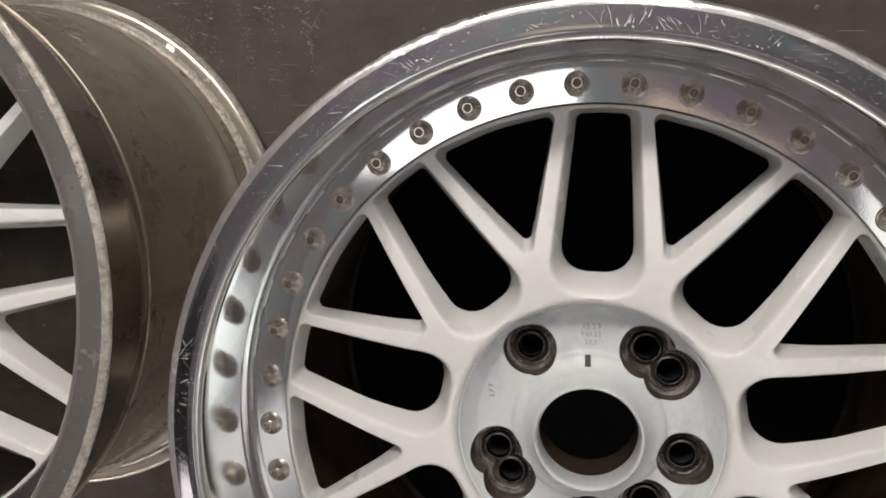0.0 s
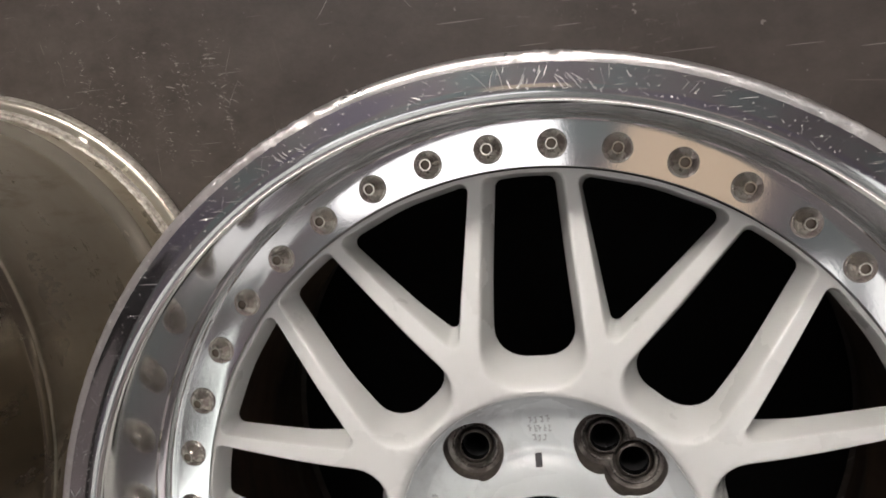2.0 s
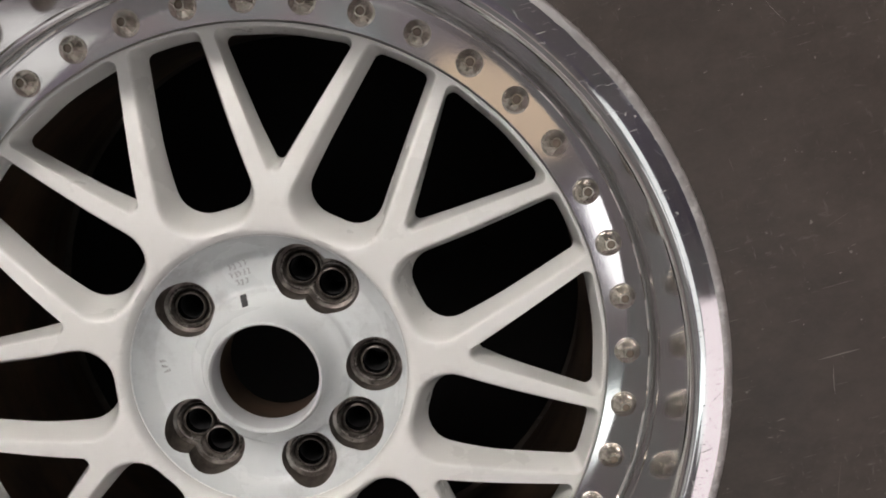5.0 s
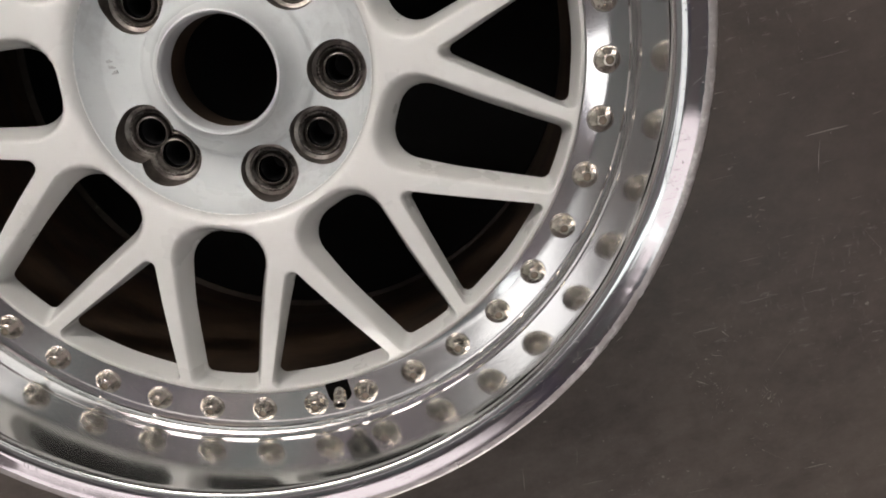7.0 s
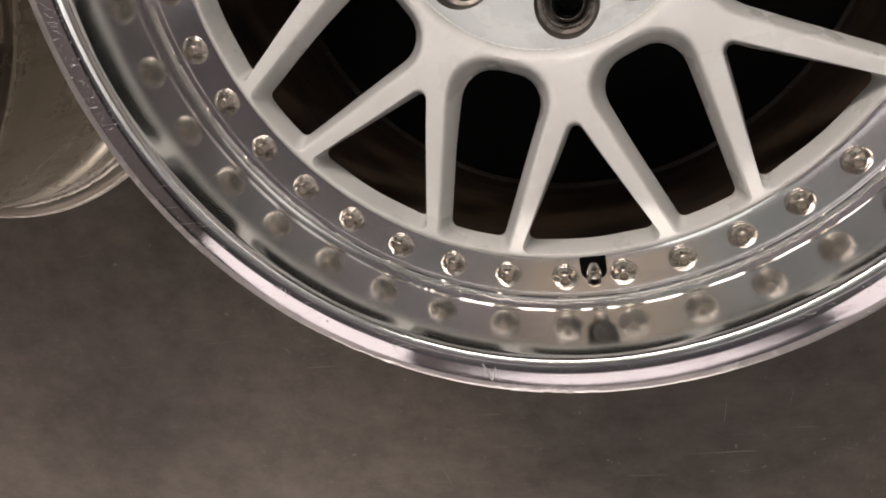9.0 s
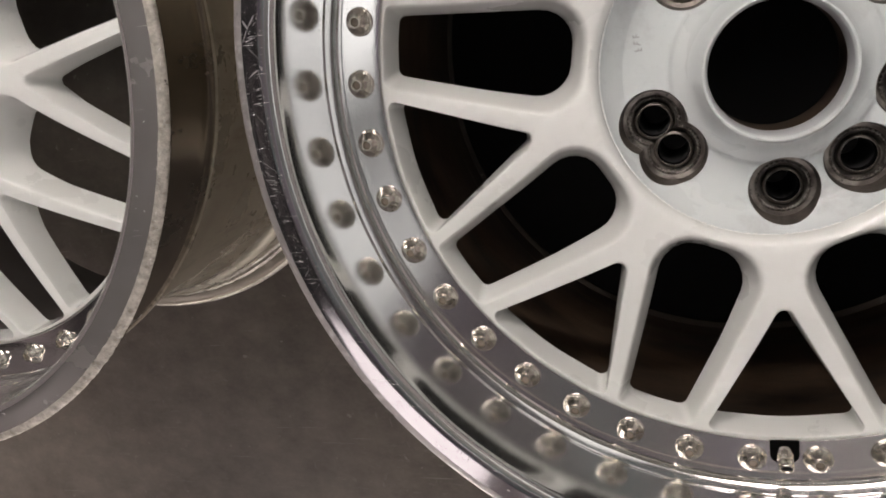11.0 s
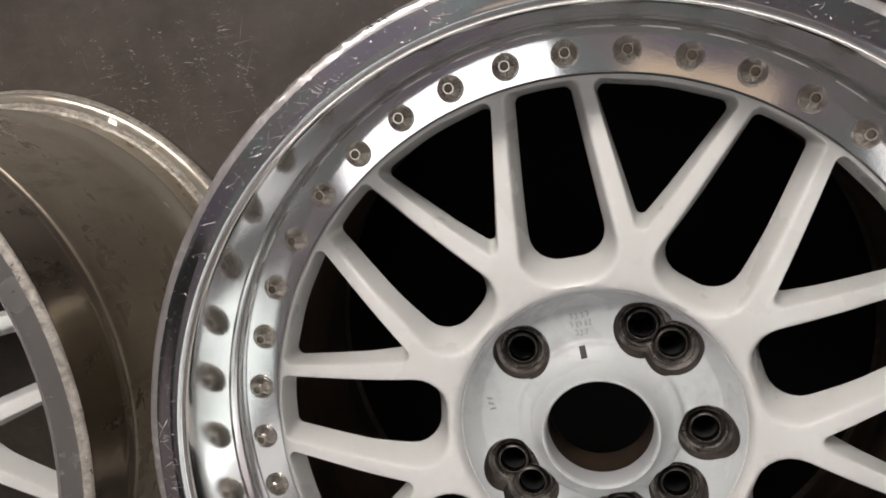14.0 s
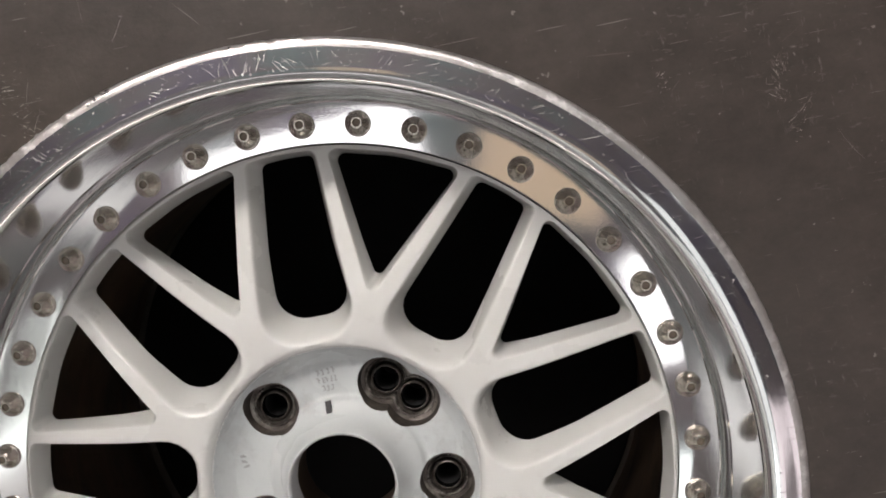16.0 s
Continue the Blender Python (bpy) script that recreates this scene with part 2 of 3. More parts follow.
def make_ceiling():
    n = Nodes("grey ceiling tinted for reflections")
    big = n.noise(1.6, None, 5.0)
    # violet and teal tones are painted in to colour the metal's reflections
    tone = n.ramp(n.noise(1.5, n.mapped((1, 1, 1), (0, 0, 0.4), (3, 1, 0)), 2.0), (0.40, (0.35, 0.335, 0.45)), (0.50, (0.46, 0.44, 0.45)), (0.62, (0.36, 0.49, 0.50)))
    n.set(Base_Color=n.mix(n.mix(0.5, 0.0, big), tone, (0.34, 0.325, 0.35)), Roughness=0.8)
    return n.mat


def make_glow(name, strength, colour=(1.0, 0.935, 0.89)):
    n = Nodes(name)
    n.set(Base_Color=(0.8, 0.8, 0.8), Emission_Color=colour, Emission_Strength=strength)
    return n.mat


POLISHED, LIP_FACE, RASH, BARREL, INSIDE = make_polished(), make_lip_face(), make_rash(), make_barrel(), make_inside()
BOLT_END = plain("brown tarnished bolt end", (0.24, 0.20, 0.165), 0.5, 0.4)
PALE_BAND, CHEWED, LIP_DULL, LIP_BACK = make_pale_band(), make_chewed(), make_lip_dull(), make_lip_back()
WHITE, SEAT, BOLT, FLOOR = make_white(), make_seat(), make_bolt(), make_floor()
LIT_INSIDE = make_lit_inside()
SEAT_WALL, WORN, HUB, BUFFED = make_seat_wall(), make_worn(), make_hub(), make_buffed()
EAST_WALL = make_wall("mid grey painted wall", (0.40, 0.365, 0.372), (0.48, 0.44, 0.45))
WALL, DIM_WALL = make_wall("grey painted wall", (0.62, 0.555, 0.57), (0.72, 0.65, 0.665)), make_wall("dark grey painted wall", (0.050, 0.049, 0.051), (0.075, 0.073, 0.076))
CEILING, FILL_GLOW = make_ceiling(), make_glow("added fill lamp diffuser", LAMP)
KEY_GLOW = make_glow("frosted lamp diffuser", 0.088 * LAMP, (0.955, 1.0, 0.995))
SOFT_GLOW = make_glow("dimmed lamp diffuser", 0.045 * LAMP, (0.94, 1.0, 0.985))
AMBER_GLOW = make_glow("added amber glow", 0.0155 * LAMP, (1.0, 0.75, 0.42))
PANEL_GLOW = make_glow("added fill panel diffuser", 0.31 * LAMP, (1.0, 0.94, 0.90))
TEAL_GLOW = make_glow("cool white diffuser", 0.085 * LAMP, (0.88, 1.0, 0.97))
SIDE_GLOW = make_glow("softly lit square diffuser", 0.06 * LAMP, (0.96, 1.0, 0.97))
PINK_GLOW = make_glow("added pinkish glow", 0.045 * LAMP, (1.0, 0.89, 0.92))
HOLE_BLACK = plain("black painted into hole insides", (0.012, 0.012, 0.013), 0.55)
INK = plain("dark cast mark", (0.03, 0.03, 0.032), 0.6)
CAST = plain("grey cast lettering", (0.56, 0.58, 0.59), 0.45)
LETTER_SHADE = plain("cast lettering greyed for its relief shade", (0.43, 0.445, 0.45), 0.4)
WELL_BLACK = Nodes("matte black disc darkening the well").set(Base_Color=(0.004, 0.0037, 0.0037), Roughness=0.8, Specular_IOR_Level=0.15).mat
HOLE_SHADE = Nodes("black standing in for a hole's shade").set(Base_Color=(0.003, 0.003, 0.003), Roughness=0.9, Specular_IOR_Level=0.05).mat
SCUFF = make_scuff()
NICK = make_nick()
BRIGHT = plain("white enamelled lamp housing", (0.7, 0.7, 0.7), 0.4)


# ---- mesh helpers ----
def mesh_object(name, verts, faces, material, parent=None, label="", smooth=True, angle=35.0, slots=None):
    """One mesh object from vertices and faces. material: one, or a list that slots points into, face by face."""
    me = bpy.data.meshes.new(name)
    me.from_pydata([tuple(v) for v in verts], [], faces)
    for m in material if isinstance(material, (list, tuple)) else [material]:
        me.materials.append(m)
    if slots is not None:
        me.polygons.foreach_set("material_index", slots)
    if smooth:
        me.polygons.foreach_set("use_smooth", [True] * len(me.polygons))
        me.set_sharp_from_angle(angle=radians(angle))
    me.update()
    ob = new(name, me)
    if parent:
        ob.parent = parent
    return tagged(ob, label)


def share(name, ob, m, parent):
    """Another object on the same mesh."""
    o = new(name, ob.data)
    o.parent = parent
    o.matrix_basis = m
    return o


def lathe(profile, count, closed=False, wobble=None):
    """Vertices and faces of a profile of (radius, height) turned about z. wobble(i, angle, r, z) may shift a vertex."""
    verts, faces, n = [], [], len(profile)
    for k in range(count):
        a = 2 * math.pi * k / count
        for i, (r, z) in enumerate(profile):
            if wobble:
                r, z = wobble(i, a, r, z)
            verts.append((r * math.cos(a), r * math.sin(a), z))
    for k in range(count):
        p, q = k * n, (k + 1) % count * n
        for i in range(n if closed else n - 1):
            j = (i + 1) % n
            faces.append((p + i, q + i, q + j, p + j))
    return verts, faces


def box_part(name, size, place, material, parent=None, turn=0.0, label="", bevel=0.0):
    bm = bmesh.new()
    bmesh.ops.create_cube(bm, size=1.0)
    bmesh.ops.scale(bm, vec=size, verts=bm.verts)
    if bevel:
        bmesh.ops.bevel(bm, geom=bm.edges[:], offset=bevel, segments=2, affect="EDGES", profile=0.5)
    me = bpy.data.meshes.new(name)
    bm.to_mesh(me)
    bm.free()
    me.materials.append(material)
    ob = new(name, me)
    if parent:
        ob.parent = parent
    ob.matrix_basis = pose(*place, 0, 0, turn)
    return tagged(ob, label)


# ---- the room ----
WEST, EAST, SOUTH, NORTH, TOP = -3.05, 2.1, -3.1, 2.6, 3.3


def slab(name, size, place, material, label):
    return tagged(box_part(name, size, place, material), label, kind="structure")


MX, MY, LX, LY = (WEST + EAST) / 2, (SOUTH + NORTH) / 2, EAST - WEST, NORTH - SOUTH
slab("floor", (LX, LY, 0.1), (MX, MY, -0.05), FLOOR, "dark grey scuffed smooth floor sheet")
slab("ceiling", (LX, LY, 0.1), (MX, MY, TOP + 0.05), CEILING, "unseen grey ceiling, tinted for the metal's reflections")
# unseen walls close the room; each tone is set for what the metal mirrors
for wall, (sx, sy, x, y) in {
    "wall_north": (LX + 0.2, 0.1, MX, NORTH + 0.05),
    "wall_south": (LX + 0.2, 0.1, MX, SOUTH - 0.05),
    "wall_east": (0.1, LY, EAST + 0.05, MY),
    "wall_west": (0.1, LY, WEST - 0.05, MY),
}.items():
    slab(wall, (sx, sy, TOP + 0.1), (x, y, TOP / 2), {"wall_south": WALL, "wall_east": EAST_WALL, "wall_west": EAST_WALL}.get(wall, DIM_WALL), "plain unseen wall closing the room, toned for reflections")

# unseen dark strip, added so the lip's left side mirrors something dark
slab("mirror_mask_west", (0.16, LY, 0.44), (WEST + 0.08, MY, TOP - 0.22), DIM_WALL, "unseen dark strip added to darken the lip's reflection")


def ceiling_light(x, y, length, width, turn, glow, label):
    lamp = new("ceiling_light")
    lamp.matrix_basis = pose(x, y, 2.45, 0, 0, turn)
    box_part("housing", (length, width * 0.94, 0.03), (0, 0, 0.045), BRIGHT, lamp, bevel=0.006)
    box_part("diffuser", (length - 0.03, width, 0.06), (0, 0, 0.0), glow, lamp, 0, "glowing white diffuser", 0.012)
    for side in (-1, 1):
        box_part("hanger", (0.006, 0.006, 0.79), (side * length * 0.4, 0, 0.455), BRIGHT, lamp)
    return tagged(lamp, label, "lamp", "ceiling lamps")


# unseen fill lamp, added out of the mirrors' view to light the wheels
ceiling_light(-0.55, 2.29, 2.50, 0.57, 0.0, FILL_GLOW, "long unseen fill lamp added overhead")
for x, y, length, width, turn in ((-0.46, 0.27, 0.84, 0.33, 5.0), (0.70, -0.42, 0.42, 0.24, 96.0)):
    ceiling_light(x, y, length, width, turn, KEY_GLOW, "frosted white ceiling lamp with a glowing diffuser")
for x, y, length, width, turn in ((1.10, -0.62, 1.70, 0.34, 93.0), (-0.46, -0.88, 0.50, 0.24, 4.0)):
    ceiling_light(x, y, length, width, turn, SOFT_GLOW, "wide white ceiling lamp glowing dimly")
# unseen pinkish panels, added to pale the lip's reflections and lift the floor
for x, y, length, width, turn in ((-2.10, -2.14, 1.50, 0.80, -31.0), (-0.10, -2.74, 2.20, 0.50, 4.0), (1.42, -1.55, 1.50, 0.40, 75.0)):
    ceiling_light(x, y, length, width, turn, PINK_GLOW, "wide pinkish glowing panel added for pale lip reflections")

ceiling_light(0.60, -1.08, 1.00, 0.20, 3.0, TEAL_GLOW, "slim cool white ceiling lamp glowing softly")
# unseen amber panels, added only to put golden reflections in the ring
for x, y, length, width, turn in ((0.36, 0.13, 0.50, 0.30, -24.0), (-0.13, 0.83, 0.34, 0.20, 0.0)):
    ceiling_light(x, y, length, width, turn, AMBER_GLOW, "small amber glowing panel added for golden reflections")
# unseen panel, added to brighten the sheen on the north-east floor
ceiling_light(1.45, 1.75, 1.20, 1.00, 90.0, SIDE_GLOW, "broad square glowing panel added to brighten the floor's sheen")

# a long unseen fill panel, added low on the south wall to brighten the barrels
panel = new("fill_panel")
panel.matrix_basis = pose(-0.9, SOUTH, 0.36)
box_part("housing", (3.64, 0.03, 0.54), (0, 0.016, 0), BRIGHT, panel, bevel=0.008)
box_part("diffuser", (3.60, 0.02, 0.50), (0, 0.040, 0), PANEL_GLOW, panel, 0, "softly glowing white diffuser", 0.008)
tagged(panel, "long unseen fill panel added low on the wall", "lamp")

# ---- the wheels ----
RING = 0.2110  # height of the polished bolt ring above the floor
FACE = 0.2160
BOLTS, SPOKES = 40, 9
# degrees and radius of both ends of the deepest lip gouges, and their width
SLASHES = [
    (90.6, 0.2309, 89.9, 0.2202, 0.0005),
    (91.2, 0.2258, 91.3, 0.2220, 0.0007),
    (89.5, 0.2245, 89.1, 0.2206, 0.0007),
    (93.1, 0.2289, 91.3, 0.2202, 0.0003),
    (83.5, 0.2269, 82.0, 0.2208, 0.0005),
    (81.1, 0.2237, 80.4, 0.2203, 0.0005),
    (80.1, 0.2289, 79.5, 0.2218, 0.0003),
    (87.7, 0.2272, 88.4, 0.2205, 0.0004),
    (77.4, 0.2281, 76.9, 0.2258, 0.0006),
    (79.3, 0.2312, 79.1, 0.2249, 0.0004),
    (166.7, 0.2305, 167.6, 0.2274, 0.0015),
    (165.9, 0.2241, 167.6, 0.2280, 0.0008),
    (167.6, 0.2280, 169.3, 0.2311, 0.0007),
    (169.4, 0.2290, 171.2, 0.2202, 0.0003),
    (172.0, 0.2234, 173.1, 0.2289, 0.0005),
    (172.2, 0.2230, 174.4, 0.2202, 0.0003),
    (-104.5, 0.2206, -103.2, 0.2308, 0.0015),
    (-103.2, 0.2308, -102.9, 0.2215, 0.0015),
    (-105.3, 0.2216, -104.2, 0.2300, 0.0006),
    (-102.9, 0.2215, -102.2, 0.2300, 0.0005),
]


def lerp(a, b, s):
    return a + (b - a) * s


def curve_at(table, r):
    for (r0, z0), (r1, z1) in zip(table, table[1:]):
        if r <= r1:
            s = max(0.0, min(1.0, (r - r0) / (r1 - r0)))
            return lerp(z0, z1, s)
    return table[-1][1]


LIP_TOP, LIP_SLOPE = 0.0637, 0.137


def lip_height(r, lift=0.00015):
    """Height of the sloping lip face at radius r."""
    return RING + LIP_TOP - (r - 0.2195) * LIP_SLOPE + lift


def bead_height(r):
    """Height just over the rolled outer bead at radius r."""
    return RING + 0.0001 + curve_at([(0.2312, 0.0622), (0.2325, 0.0620), (0.2340, 0.0617), (0.2351, 0.0612), (0.2359, 0.0604)], r)


def arc(r0, z0, dr, dz, concave, steps, kind):
    """A quarter turn of the lip's profile from (r0, z0) over dr and dz: a cove, or a rounded shoulder."""
    out = []
    for k in range(1, steps + 1):
        a = math.pi / 2 * k / steps
        u, v = (math.sin(a), 1 - math.cos(a)) if concave else (1 - math.cos(a), math.sin(a))
        out.append((r0 + dr * u, z0 + dz * v, kind))
    return out


def make_lip(parent, face, edge_finish, chewed):
    """The polished outer lip: bolt ring, beaded cove, upright inner wall, lip face and rolled outer edge, one turned piece.
    Each mark of the profile is a radius, a height over the bolt ring and the finish that follows it."""
    prof = [(0.1890, -0.0125, 0), (0.1890, -0.0005, 0), (0.1895, 0.0, 0), (0.1990, 0.0, 0), (0.2112, 0.0, 0), (0.2119, 0.0, 0)]
    prof += [(0.2122, 0.0004, 4), (0.2126, 0.0009, 4), (0.2131, 0.0010, 4), (0.2135, 0.0007, 4), (0.2138, 0.0006, 4)]
    prof += arc(0.2138, 0.0006, 0.0010, 0.0104, True, 9, 4)
    prof += [(0.21495, 0.0113, 4), (0.2151, 0.0117, 4), (0.2151, 0.0124, 4), (0.2151, 0.024, 4), (0.21507, 0.032, 4), (0.21497, 0.041, 4), (0.21482, 0.050, 4), (0.21463, 0.0585, 4)]
    prof += arc(0.21463, 0.0585, 0.00325, 0.0049, False, 10, 4)
    prof += [(0.2185, 0.0637, 0), (0.2190, lip_height(0.2190, 0) - RING, 1)]
    prof += [(r, lip_height(r, 0) - RING, 1) for r in (0.2235, 0.2280, 0.2312)]
    prof[-1] = (*prof[-1][:2], 2)
    shoulder = len(prof)
    prof += [(0.2325, 0.0620, 2), (0.2340, 0.0617, 2), (0.2351, 0.0612, 2), (0.2359, 0.0604, 2), (0.2363, 0.0594, 3), (0.2362, 0.0584, 3), (0.2355, 0.0576, 3), (0.2345, 0.0571, 3)]
    edge = len(prof)
    prof += [(0.2320, 0.0566, 3), (0.2260, 0.0556, 3), (0.2212, 0.0536, 3), (0.2186, 0.0500, 3), (0.2174, 0.0450, 3), (0.2166, 0.0300, 3), (0.2164, 0.0040, 3),
             (0.2166, -0.0008, 3), (0.2169, -0.0025, 3), (0.2165, -0.0042, 3), (0.2158, -0.0060, 3), (0.2156, -0.0125, 3)]
    kinds = [k for _, _, k in prof]

    def wobble(i, a, r, z):
        if shoulder - 1 <= i < edge:
            p = Vector((math.cos(a) * 52, math.sin(a) * 52, 0.45 * i))
            chew = noise.noise(p) * 0.7 + noise.noise(p * 2.7) * 0.7
            p2 = Vector((math.cos(a) * 5, math.sin(a) * 5, 4.0))
            amount = chewed * (0.00012 + 0.0010 * max(0.0, noise.noise(p2) + 0.05))
            r, z = r - amount * (0.3 + chew), z - 0.7 * amount * (0.3 + chew) * (i > shoulder)
        return r, z

    count = 1200
    verts, faces = lathe([(r, RING + z) for r, z, _ in prof], count, True, wobble)
    slots = [kinds[i] for _ in range(count) for i in range(len(prof))]
    return mesh_object("lip", verts, faces, [POLISHED, face, edge_finish, LIP_BACK, BUFFED], parent, "mirror-polished aluminium lip with kerb-scratched edge", angle=28, slots=slots)


def make_barrel_part(parent, lining):
    """The rear barrel, from the bolt flange down to the rear edge on the floor."""
    outer = [
        (0.2156, 0.1985), (0.2166, 0.1979), (0.2167, 0.1964), (0.2150, 0.1946), (0.2110, 0.190), (0.2075, 0.184), (0.2054, 0.175), (0.2046, 0.160),
        (0.2045, 0.115), (0.2050, 0.088), (0.2062, 0.068), (0.2088, 0.0535), (0.2130, 0.0455), (0.2160, 0.0425), (0.2168, 0.0395), (0.2158, 0.0360),
        (0.2150, 0.031), (0.2158, 0.020), (0.2170, 0.0152), (0.2193, 0.0138), (0.2208, 0.0143), (0.2219, 0.0136), (0.2232, 0.0118), (0.2280, 0.0114),
        (0.2320, 0.0100), (0.2342, 0.0072), (0.2351, 0.0042), (0.2345, 0.0016), (0.2325, 0.0002),
    ]
    inner = [
        (0.2240, 0.0), (0.2200, 0.0012), (0.2165, 0.004), (0.2120, 0.012), (0.2110, 0.030), (0.2090, 0.042), (0.2030, 0.055), (0.1985, 0.072),
        (0.1975, 0.120), (0.1975, 0.165), (0.1980, 0.180), (0.1990, 0.1985),
    ]
    prof = outer + inner
    count = 480
    last = len(outer) - 1

    def wobble(i, a, r, z):
        if 18 <= i <= 22:
            p = Vector((math.cos(a) * 45, math.sin(a) * 45, 0.7 * i))
            bite = max(0.0, noise.noise(p) - 0.12) + 0.5 * max(0.0, noise.noise(p * 2.3) - 0.1)
            r, z = r - 0.0022 * bite, z - 0.0010 * bite
        return r, z

    verts, faces = lathe(prof, count, True, wobble)
    kinds = [1 if i >= last else 3 if 24 <= i <= 26 else 2 if 11 <= i <= 13 or i >= 22 else 3 if 18 <= i <= 21 else 0 for i in range(len(prof))]
    slots = [kinds[i] for _ in range(count) for i in range(len(prof))]
    return mesh_object("barrel", verts, faces, [BARREL, lining, PALE_BAND, CHEWED], parent, "dull brake-dusted aluminium rear barrel", slots=slots)


def rounded(corners, per_side=7, per_corner=7):
    """A closed outline from corners (x, y, fillet radius), always with the same number of points."""
    n, arcs = len(corners), []
    for i in range(n):
        p, a, b = (Vector(corners[j % n][:2]) for j in (i, i - 1, i + 1))
        u, v = (a - p).normalized(), (b - p).normalized()
        half = u.angle(v) / 2
        rad = corners[i][2]
        cut = rad / math.tan(half)
        c = p + (u + v).normalized() * (rad / math.sin(half))
        s, e = p + u * cut - c, p + v * cut - c
        a0, turn = math.atan2(s.y, s.x), s.angle_signed(e)
        arcs.append([c + Vector((math.cos(a0 - turn * k / (per_corner - 1)), math.sin(a0 - turn * k / (per_corner - 1)))) * rad for k in range(per_corner)])
    out = []
    for i in range(n):
        out += arcs[i]
        a, b = arcs[i][-1], arcs[(i + 1) % n][0]
        out += [a.lerp(b, k / (per_side + 1)) for k in range(1, per_side + 1)]
    return out


def polar(r, deg, fillet):
    return (r * math.cos(radians(deg)), r * math.sin(radians(deg)), fillet)


# window outlines, x pointing outwards along the window's middle
WIDE_FACE = rounded([(0.0805, -0.0280, 0.0190), (0.1856, -0.0205, 0.0045), (0.1869, 0.0, 0.10), (0.1856, 0.0205, 0.0045), (0.0805, 0.0280, 0.0190)])
WIDE_BACK = rounded([(0.0914, -0.0219, 0.0155), (0.1838, -0.0154, 0.0042), (0.1847, 0.0, 0.10), (0.1838, 0.0154, 0.0042), (0.0914, 0.0219, 0.0155)])
VEE_FACE = rounded([(0.1045, 0.0, 0.0042), polar(0.1870, -11.9, 0.0045), (0.1869, 0.0, 0.12), polar(0.1870, 11.9, 0.0045)])
VEE_BACK = rounded([(0.1136, 0.0, 0.0032), polar(0.1848, -11.3, 0.0042), (0.1847, 0.0, 0.12), polar(0.1848, 11.3, 0.0042)])

CROWN = [
    (0.0290, 0.0125), (0.0294, 0.0145), (0.0301, 0.0152), (0.0309, 0.0149), (0.0318, 0.0128), (0.0330, 0.0090), (0.0350, 0.0042), (0.0375, 0.0006),
    (0.0400, -0.0016), (0.0430, -0.0032), (0.0442, -0.0044), (0.0452, -0.0064), (0.0462, -0.0072), (0.0478, -0.0073),
    (0.0660, -0.0074), (0.0668, -0.0068), (0.0700, -0.0040), (0.0738, 0.0000), (0.0758, 0.0034), (0.0764, 0.0036), (0.0769, 0.0062), (0.0779, 0.0088), (0.0795, 0.0104),
    (0.0900, 0.0120), (0.1050, 0.0125), (0.1200, 0.0110), (0.1400, 0.0075), (0.1600, 0.0030), (0.1780, -0.0015), (0.1850, -0.0030), (0.1874, -0.0036), (0.1882, -0.0044),
]
LUG_FIVE = [57.0, -15.0, -87.0, -159.0, 129.0]
LUG_FOUR = [38.0, -52.0, -142.0]
LUG_R, MOUTH, SEAT_DEEP = 0.0575, 0.0158, 0.0025
SEAT_CUT = [(0.0, -0.050), (0.0067, -0.050), (0.0069, -0.0178), (0.0076, -0.0168), (0.0098, -0.0150), (0.0106, -0.0118), (0.0115, -0.0106), (0.0126, -0.0116), (0.0146, -0.0108), (0.0153, -0.0080), (0.0157, -0.0010), (MOUTH, 0.0)]

SLEEVE = [(0.0075, -0.048), (0.0075, -0.0146), (0.0076, -0.0140), (0.0078, -0.0138), (0.0086, -0.0140), (0.0089, -0.0144), (0.0093, -0.0182)]


def crown(r):
    """Height of the spoke face, eased between the crown's marks."""
    if r < 0.088:
        return curve_at(CROWN, r)
    reach = min(0.010, r - 0.0795, max(0.0005, 0.1868 - r))
    return sum(curve_at(CROWN, r + reach * k / 4) * (5 - abs(k)) for k in range(-4, 5)) / 25


def circle(r, count, phase=0.0):
    return [Vector((r * math.cos(2 * math.pi * (k + phase) / count), r * math.sin(2 * math.pi * (k + phase) / count))) for k in range(count)]


def inside(outline, pts):
    """Which of the points lie inside the outline."""
    x, y = pts[:, 0], pts[:, 1]
    hit = np.zeros(len(pts), bool)
    ax, ay = np.array(outline).T
    bx, by = np.roll(ax, -1), np.roll(ay, -1)
    for x0, y0, x1, y1 in zip(ax, ay, bx, by):
        cross = (y0 > y) != (y1 > y)
        if cross.any():
            hit ^= cross & (x < (x1 - x0) * (y - y0) / (y1 - y0 + 1e-15) + x0)
    return hit


def lug_places():
    spots = [(a, Vector((LUG_R * math.cos(radians(a)), LUG_R * math.sin(radians(a))))) for a in LUG_FIVE + LUG_FOUR]
    groups = []
    for a, c in spots:
        for g in groups:
            if any((c - d).length < 2 * MOUTH for d in g):
                g.append(c)
                break
        else:
            groups.append([c])
    return groups


def lug_outline(group):
    """The joined rim of one or two overlapping lug holes."""
    mid = sum(group, Vector((0, 0))) / len(group)
    pts = [c + p for c in group for p in circle(MOUTH, 64) if all((c + p - d).length > MOUTH - 1e-6 for d in group if d is not c)]
    return sorted(pts, key=lambda p: math.atan2(p.y - mid.y, p.x - mid.x))


